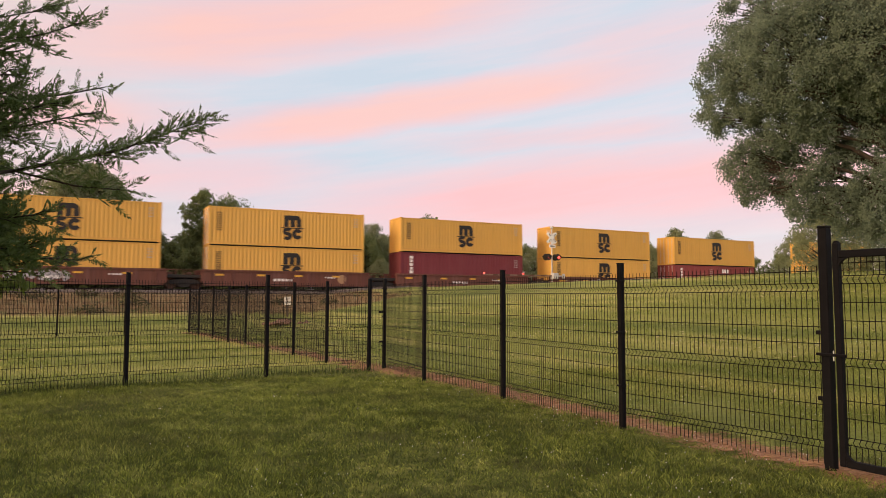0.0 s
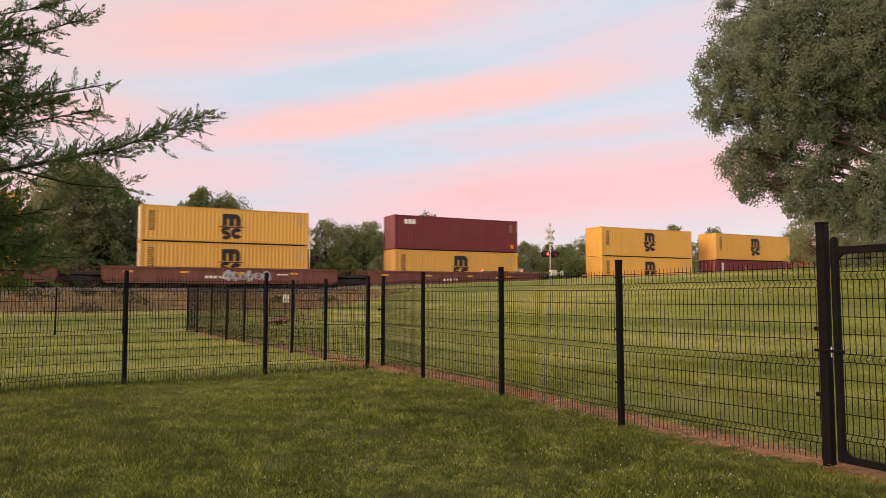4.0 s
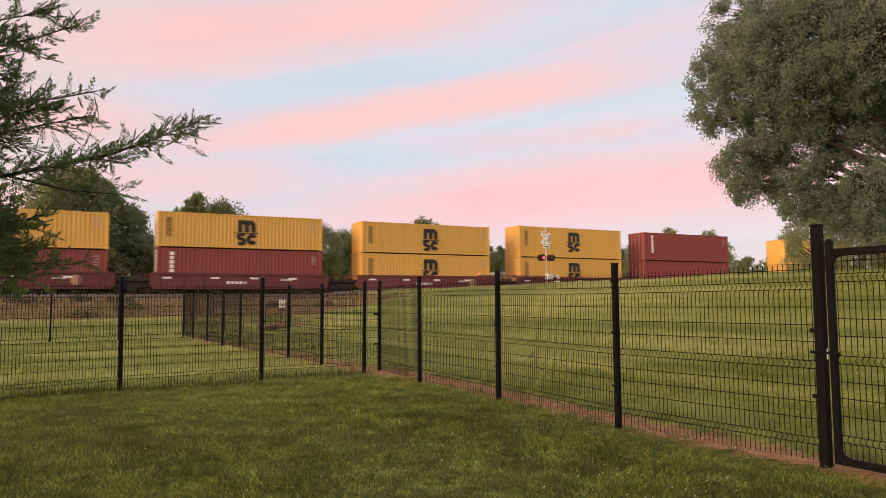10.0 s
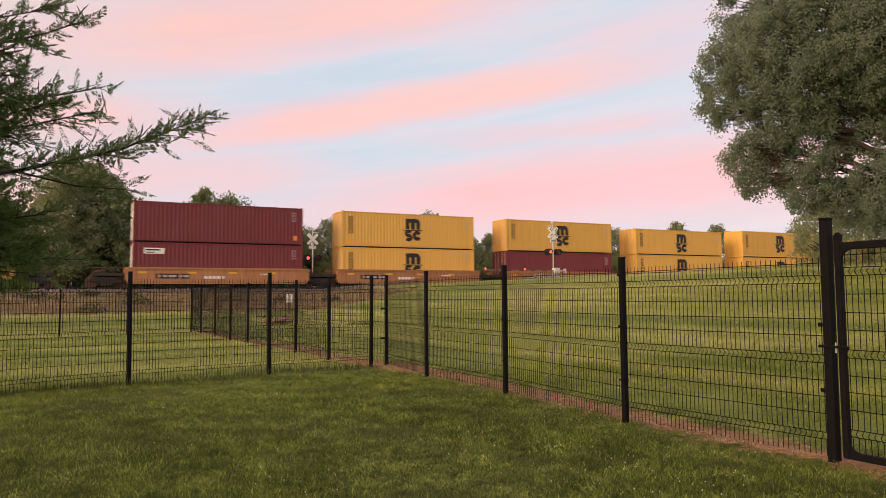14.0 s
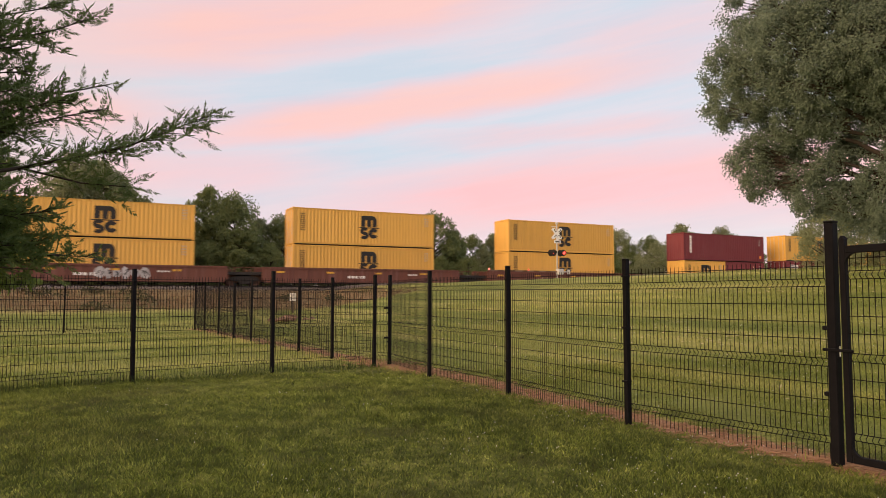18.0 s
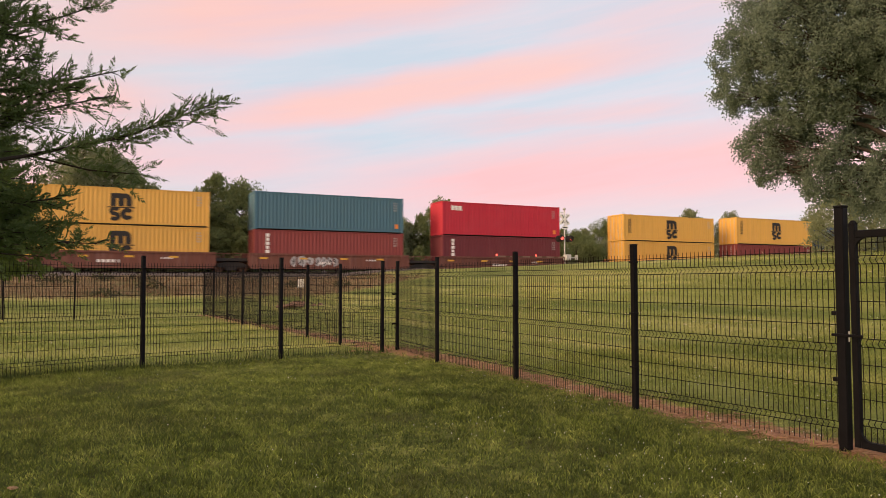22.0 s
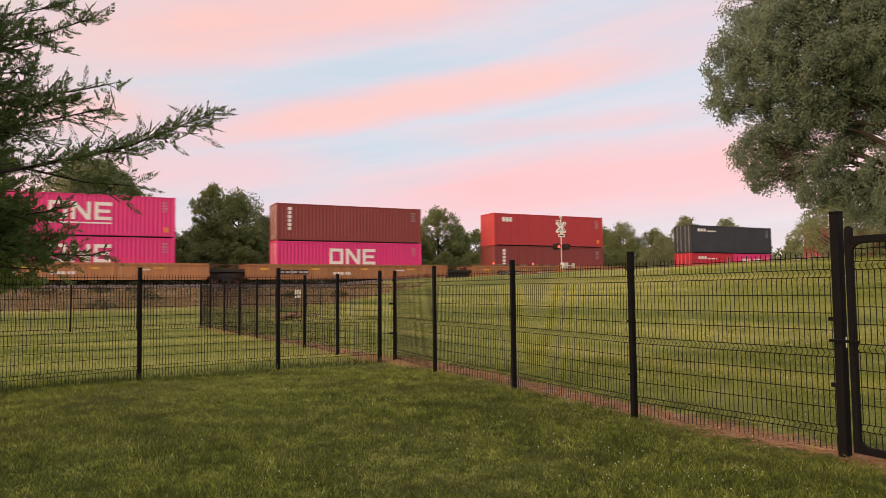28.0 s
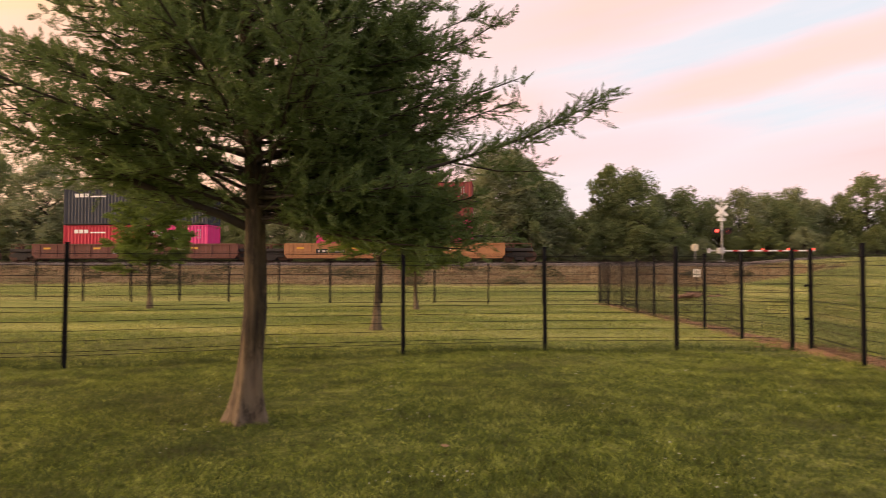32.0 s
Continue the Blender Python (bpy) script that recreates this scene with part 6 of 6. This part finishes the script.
    for q in (0.45, 0.72, 0.985):
        part("arm_lamp", Shape().tube([(s * arm_len * q, -0.38, 1.16), (s * arm_len * q, -0.38, 1.30)], [0.07, 0.06], 10), RED, arm, "lit red arm lamp")
    part("counterweight", Shape().box(-s * 0.95 - 0.12, -0.46, 0.9, -s * 0.95 + 0.12, -0.30, 1.3, 0.02), GREY_BOX, sig)
    part("weight_arm", Shape().box(min(0, -s * 1.0), -0.41, 1.05, max(0, -s * 1.0), -0.35, 1.15), GREY_BOX, sig)
    return sig


# near arm's coat is coloured dark to stand in for its unlit side
crossing_signal(at(36.2, 49.6, 2.45), -1, 7.2, "railway crossing signal with crossbuck and flashing red lamps", -1, plain("unlit_gate_arm", (0.20, 0.135, 0.10), 0.8))
crossing_signal(at(17.8, 60.2, 2.15, 180), -1, 7.6, "railway crossing signal beyond the track with lowered gate", 1, SIGN_WHITE)

# equipment cabin beyond the track
cabin = thing("equipment_cabin", "white metal equipment cabin beside the crossing", "cabin", at(39.8, 62.2, 1.85))
part("body", Shape().box(-1.3, -0.9, 0, 1.3, 0.9, 2.45, 0.03), WHITE, cabin)
part("roof", Shape().box(-1.42, -1.02, 2.45, 1.42, 1.02, 2.6, 0.03), GREY_BOX, cabin)
part("door", Shape().box(-0.9, -0.93, 0.15, -0.1, -0.9, 2.1, 0.01), SIGN_WHITE, cabin)
# round sign beyond the track
rs = thing("round_sign", "round pale warning sign on a post", "sign", at(16.2, 62.5, 1.6, 180))
part("post", Shape().tube([(0, 0, -0.2), (0, 0, 2.2)], 0.04, 8), GALV, rs)
part("disc", Shape().disc((0, -0.06, 2.0), (0, 1, 0), 0.33, 0.02, 28), plain("pale_yellow_sign", (0.82, 0.72, 0.50), 0.5), rs)


# ---- grass and weeds ----
def grass_blades():
    rng = np.random.default_rng(21)

    def scatter(n, r0, r1, a0, a1, hmin, hmax, wid, name, label, keep=None, power=0.5):
        a = np.radians(rng.uniform(a0, a1, n))
        r = (r0 ** (1 / power) + (r1 ** (1 / power) - r0 ** (1 / power)) * rng.random(n)) ** power
        x, y = r * np.sin(a), r * np.cos(a)
        if keep is not None:
            k = keep(x, y)
            x, y = x[k], y[k]
        z = ground_z(x, y)
        # patchy growth
        tall = 0.75 + 0.7 * np.clip(np.sin(x * 1.1 + 2 * np.sin(y * 0.7)) * np.sin(y * 1.3 + 1.7 * np.sin(x * 0.6)) * 0.5 + 0.5, 0, 1)
        h = rng.uniform(hmin, hmax, len(x)) * tall
        lean = rng.normal(0, 0.85, (len(x), 2))
        q = rng.uniform(0, math.pi, len(x))
        wx, wy = np.cos(q) * wid / 2, np.sin(q) * wid / 2
        b = np.stack([x, y, z - 0.005], 1)
        w = np.stack([wx, wy, np.zeros(len(x))], 1)
        mid = b + np.stack([lean[:, 0] * h * 0.35, lean[:, 1] * h * 0.35, h * 0.6], 1)
        tip = b + np.stack([lean[:, 0] * h, lean[:, 1] * h, h * 0.92], 1)
        v = np.stack([b - w, b + w, mid + w * 0.8, mid - w * 0.8, tip], 1).reshape(-1, 3)
        i = np.arange(len(x))[:, None] * 5
        quad = i + np.array([[0, 1, 2, 3]])
        me = bpy.data.meshes.new(name)
        faces = np.concatenate([quad.ravel(), (i + np.array([[3, 2, 4]])).ravel()]).astype(np.int32)
        me.vertices.add(len(v))
        me.vertices.foreach_set("co", v.astype(np.float32).ravel())
        nq = len(x)
        me.loops.add(nq * 7)
        me.loops.foreach_set("vertex_index", faces)
        me.polygons.add(nq * 2)
        me.polygons.foreach_set("loop_start", np.concatenate([np.arange(nq) * 4, nq * 4 + np.arange(nq) * 3]).astype(np.int32))
        me.polygons.foreach_set("loop_total", np.concatenate([np.full(nq, 4), np.full(nq, 3)]).astype(np.int32))
        me.materials.append(BLADE)
        me.update(calc_edges=True)
        tagged(new(name, me), label, "grass", kind="stuff")

    def off_clay(x, y):
        e, n = 0.8893 * x + 0.4574 * y, -0.4574 * x + 0.8893 * y
        c = 5.98 - np.maximum(n - 11.0, 0) * 0.085
        return np.abs(e - c) > 0.16 + 0.16 * rng.random(len(x))
    scatter(340000, 3.8, 13.5, -70, 38, 0.016, 0.052, 0.0066, "lawn_grass", "short mown green lawn grass", off_clay, 0.72)
    scatter(90000, 12.5, 30.0, -70, 40, 0.03, 0.075, 0.013, "far_lawn_grass", "short mown grass on the far lawn and bank", off_clay, 0.6)


grass_blades()


def tufts(name, label, places, height, width, per, seed, mat=None):
    """Ragged weeds: a fan of blades at each place."""
    rng = np.random.default_rng(seed)
    verts = []
    for p in places:
        k = per
        c = np.array([p[0], p[1], gz(p) - 0.01]) + np.concatenate([rng.normal(0, 0.06, (k, 2)), np.zeros((k, 1))], 1)
        ax = np.concatenate([rng.normal(0, 0.4, (k, 2)), np.ones((k, 1))], 1)
        verts.append(leaf_quads(c, ax, height * rng.uniform(0.4, 1.2, k), width, rng))
    me = crown_mesh(name, np.concatenate(verts), mat or BLADE)
    tagged(new(name, me), label, "weeds", kind="stuff")


rng_w = random.Random(8)


def along(points, step, spread):
    out_ = []
    for a, b in zip(points, points[1:]):
        a, b = Vector(a), Vector(b)
        d = 0.0
        while d < (b - a).length:
            p = a.lerp(b, d / (b - a).length)
            out_.append((p.x + rng_w.gauss(0, spread), p.y + rng_w.gauss(0, spread), 0))
            d += step * rng_w.uniform(0.5, 1.5)
    return out_


tufts("fence_weeds", "ragged grass along the foot of the wire fence", along(LONG[4:], 0.3, 0.1) + along(LONG[:5], 0.5, 0.14), 0.15, 0.008, 9, 31)
tufts("brush_strip", "dry brown brush below the track", [tuple(P(rng_w.uniform(-60, 18), rng_w.uniform(38.5, 47.5))) for _ in range(5200)], 0.26, 0.03, 6, 32, DRY)
# coarse grass, its colour darkened for the fence's shadow line and dim foreground
WEED = leafy("darkened_green_weed", (0.035, 0.058, 0.014), (0.130, 0.180, 0.042), 0.7, 0.35, 0.6)
tufts("fence_foot_weeds", "uncut grass darkened as a shadow line along the foot of the cross fence", along(CROSS, 0.07, 0.07), 0.17, 0.011, 10, 35, WEED)


def lawn_places(n, seed):
    """Places on the near lawn, thicker where it grows well."""
    rng = random.Random(seed)
    out_ = []
    while len(out_) < n:
        a, r = radians(rng.uniform(-68, 34)), rng.uniform(3.9, 10.5)
        x, y = r * math.sin(a), r * math.cos(a)
        if 0.8893 * x + 0.4574 * y < 5.3 and math.sin(x * 3.1 + math.sin(y * 2.0)) * math.sin(y * 2.7) > rng.uniform(-1.3, 0.7):
            out_.append((x, y, 0))
    return out_


tufts("lawn_tufts", "small tufts of coarser grass in the lawn", lawn_places(6500, 19), 0.058, 0.0080, 8, 34, WEED)
SHRUB = leafy("scrub_leaf", (0.045, 0.050, 0.022), (0.14, 0.14, 0.065), 0.7, 0.25)


def scrub():
    """Low dark bushes scattered in the brush strip."""
    rng = np.random.default_rng(61)
    for i in range(34):
        p = P(rng.uniform(-40, 16), rng.uniform(38.5, 47.0))
        w, h = rng.uniform(0.5, 1.3), rng.uniform(0.3, 0.6)
        k = 170
        c = unit(rng.normal(size=(k, 3))) * rng.random((k, 1)) ** 0.5 * np.array([w, w, h])
        c[:, 2] = np.abs(c[:, 2])
        bush = thing("scrub_bush", "low dark scrubby bush in the dry brush", "bush", Matrix.Translation((p.x, p.y, gz(p))), "scrub below the track")
        stuff_part("foliage", crown_mesh("foliage", leaf_quads(c, c + rng.normal(0, 0.3, c.shape), 0.16, 0.09, rng), SHRUB), None, bush)
        stems = Shape()
        for j in range(5):
            q = rng.uniform(0, 6.28)
            stems.tube([(0, 0, -0.03), (w * 0.5 * math.cos(q), w * 0.5 * math.sin(q), h * 0.6)], [0.012, 0.004], 4, False)
        stuff_part("stems", stems, BARK_DARK, bush)


scrub()


def clover():
    rng = np.random.default_rng(77)
    n = 6500
    a = np.radians(rng.uniform(-55, 40, n))
    r = rng.uniform(4.6, 24, n)
    x, y = r * np.sin(a), r * np.cos(a)
    keep = (np.sin(x * 2.3 + 1.0) * np.sin(y * 1.9 + 0.5) + 0.5 * np.sin(x * 5.1) * np.sin(y * 4.3) + 0.7 * np.clip((x + 0.8) / 1.6, 0, 1) - 0.45) > rng.uniform(-0.1, 1.1, n)
    x, y = x[keep], y[keep]
    base = np.array([(1, 0, 0), (-1, 0, 0), (0, 1, 0), (0, -1, 0), (0, 0, 1), (0, 0, -1)], float)
    tri = np.array([(0, 2, 4), (2, 1, 4), (1, 3, 4), (3, 0, 4), (2, 0, 5), (1, 2, 5), (3, 1, 5), (0, 3, 5)])
    s = rng.uniform(0.0035, 0.0075, len(x))
    c = np.stack([x, y, ground_z(x, y) + rng.uniform(0.03, 0.06, len(x))], 1)
    v = (base[None] * s[:, None, None] + c[:, None]).reshape(-1, 3)
    f = (tri[None] + 6 * np.arange(len(x))[:, None, None]).reshape(-1, 3)
    tagged(new("clover_flowers", quads_mesh("clover_flowers", v, f, WHITE)), "small white clover heads in the lawn", "clover", kind="stuff")


clover()


def clippings():
    """Pale dry clippings left in rows on the mown bank."""
    rng = np.random.default_rng(91)
    n = 7000
    e = 8.0 + 14.5 * rng.random(n)
    m_ = rng.uniform(1.0, 34.0, n)
    row = np.sin(e * 2.4 + 0.6 * np.sin(m_ * 0.31)) + 0.6 * np.sin(e * 1.1 + 2.0) + 0.5 * np.sin(m_ * 0.23 + e)
    keep = row > rng.uniform(-0.2, 2.0, n)
    e, m_ = e[keep], m_[keep]
    x, y = 0.8893 * e - 0.4574 * m_, 0.4574 * e + 0.8893 * m_
    c = np.stack([x, y, ground_z(x, y) + rng.uniform(0.035, 0.06, len(x))], 1)
    ax = np.stack([-0.4574 + rng.normal(0, 0.7, len(x)), 0.8893 + rng.normal(0, 0.7, len(x)), rng.normal(0.1, 0.15, len(x))], 1)
    v = leaf_quads(c, ax, rng.uniform(0.03, 0.15, len(x)), rng.uniform(0.012, 0.035, len(x)), rng, np.repeat(np.array([[0.0, -0.5, 1.0]]), len(x), 0))
    tagged(new("grass_clippings", crown_mesh("grass_clippings", v, leafy("dry_clippings", (0.42, 0.36, 0.17), (0.80, 0.72, 0.45), 0.8, 0.2))), "pale dry grass clippings on the mown bank", "clippings", kind="stuff")


clippings()


def debris():
    rng = np.random.default_rng(55)
    tw = Shape()
    for i in range(1800):
        n = rng.uniform(3.0, 16.0) if i % 4 else rng.normal(13.9, 0.45)
        e = 5.98 - max(n - 11, 0) * 0.085 + rng.normal(0, 0.16 if i % 4 else 0.28)
        p = P(e, n)
        q = rng.uniform(0, 6.28)
        l = rng.uniform(0.03, 0.13)
        z = gz(p) + 0.012
        tw.tube([(p.x, p.y, z), (p.x + l * math.cos(q), p.y + l * math.sin(q), z + rng.uniform(0, 0.02))], rng.uniform(0.003, 0.007), 4)
    tagged(new("twig_litter", tw.mesh("twig_litter", plain("dry_twig", (0.38, 0.235, 0.14), 0.9, 0.0, 1.5, 0.6))), "dry twigs and straw on the clay strip", "litter", kind="stuff")
    s = Shape()
    for i in range(7):
        a = 6.283 * i / 7
        s.tube([(0, 0, 0.005), (0.030 * math.cos(a), 0.020 * math.sin(a), 0.012), (0.038 * math.cos(a + 0.4), 0.026 * math.sin(a + 0.4), 0.005)], [0.010, 0.007, 0.002], 5)
    leaf_ = new("fallen_leaf", s.mesh("fallen_leaf", plain("fallen_leaf", (0.40, 0.27, 0.16), 0.8)))
    leaf_.matrix_basis = pose(-3.02, 4.75, gz((-3.02, 4.75)) + 0.03)
    tagged(leaf_, "curled dry brown leaf on the lawn", "leaf")


debris()


# ---- what moves: the train rolls by towards -e ----
def motions():
    times = (0, 0.5, 1, 2, 4, 8, 12, 16, 20, 24, 28, 30, 31, 31.5, 32)
    for ob, e, n, z in MOVING:
        walk(ob, [(t, at(e - 23.096 * t + 0.00324 * t * t, n, z)) for t in times])
    # the paired lamps flash in turn, fifty times a minute: each unit turns its lit face to the road and away again
    for lamp, y, right in FLASHERS:
        lit = right                     # the right-hand lamp is lit at the start
        turn = 0.0 if lit else 180.0
        rows = [(0, pose(0, y, 0, 0, 0, turn))]
        t = 0.25
        while t < 31.9:
            for dt, part_turn in ((-0.05, 0), (-0.0167, 60), (0.0167, 120), (0.05, 180)):
                rows.append((t + dt, pose(0, y, 0, 0, 0, turn + part_turn)))
            turn += 180.0
            t += 0.6
        rows.append((32.0, pose(0, y, 0, 0, 0, turn)))
        walk(lamp, rows)


motions()
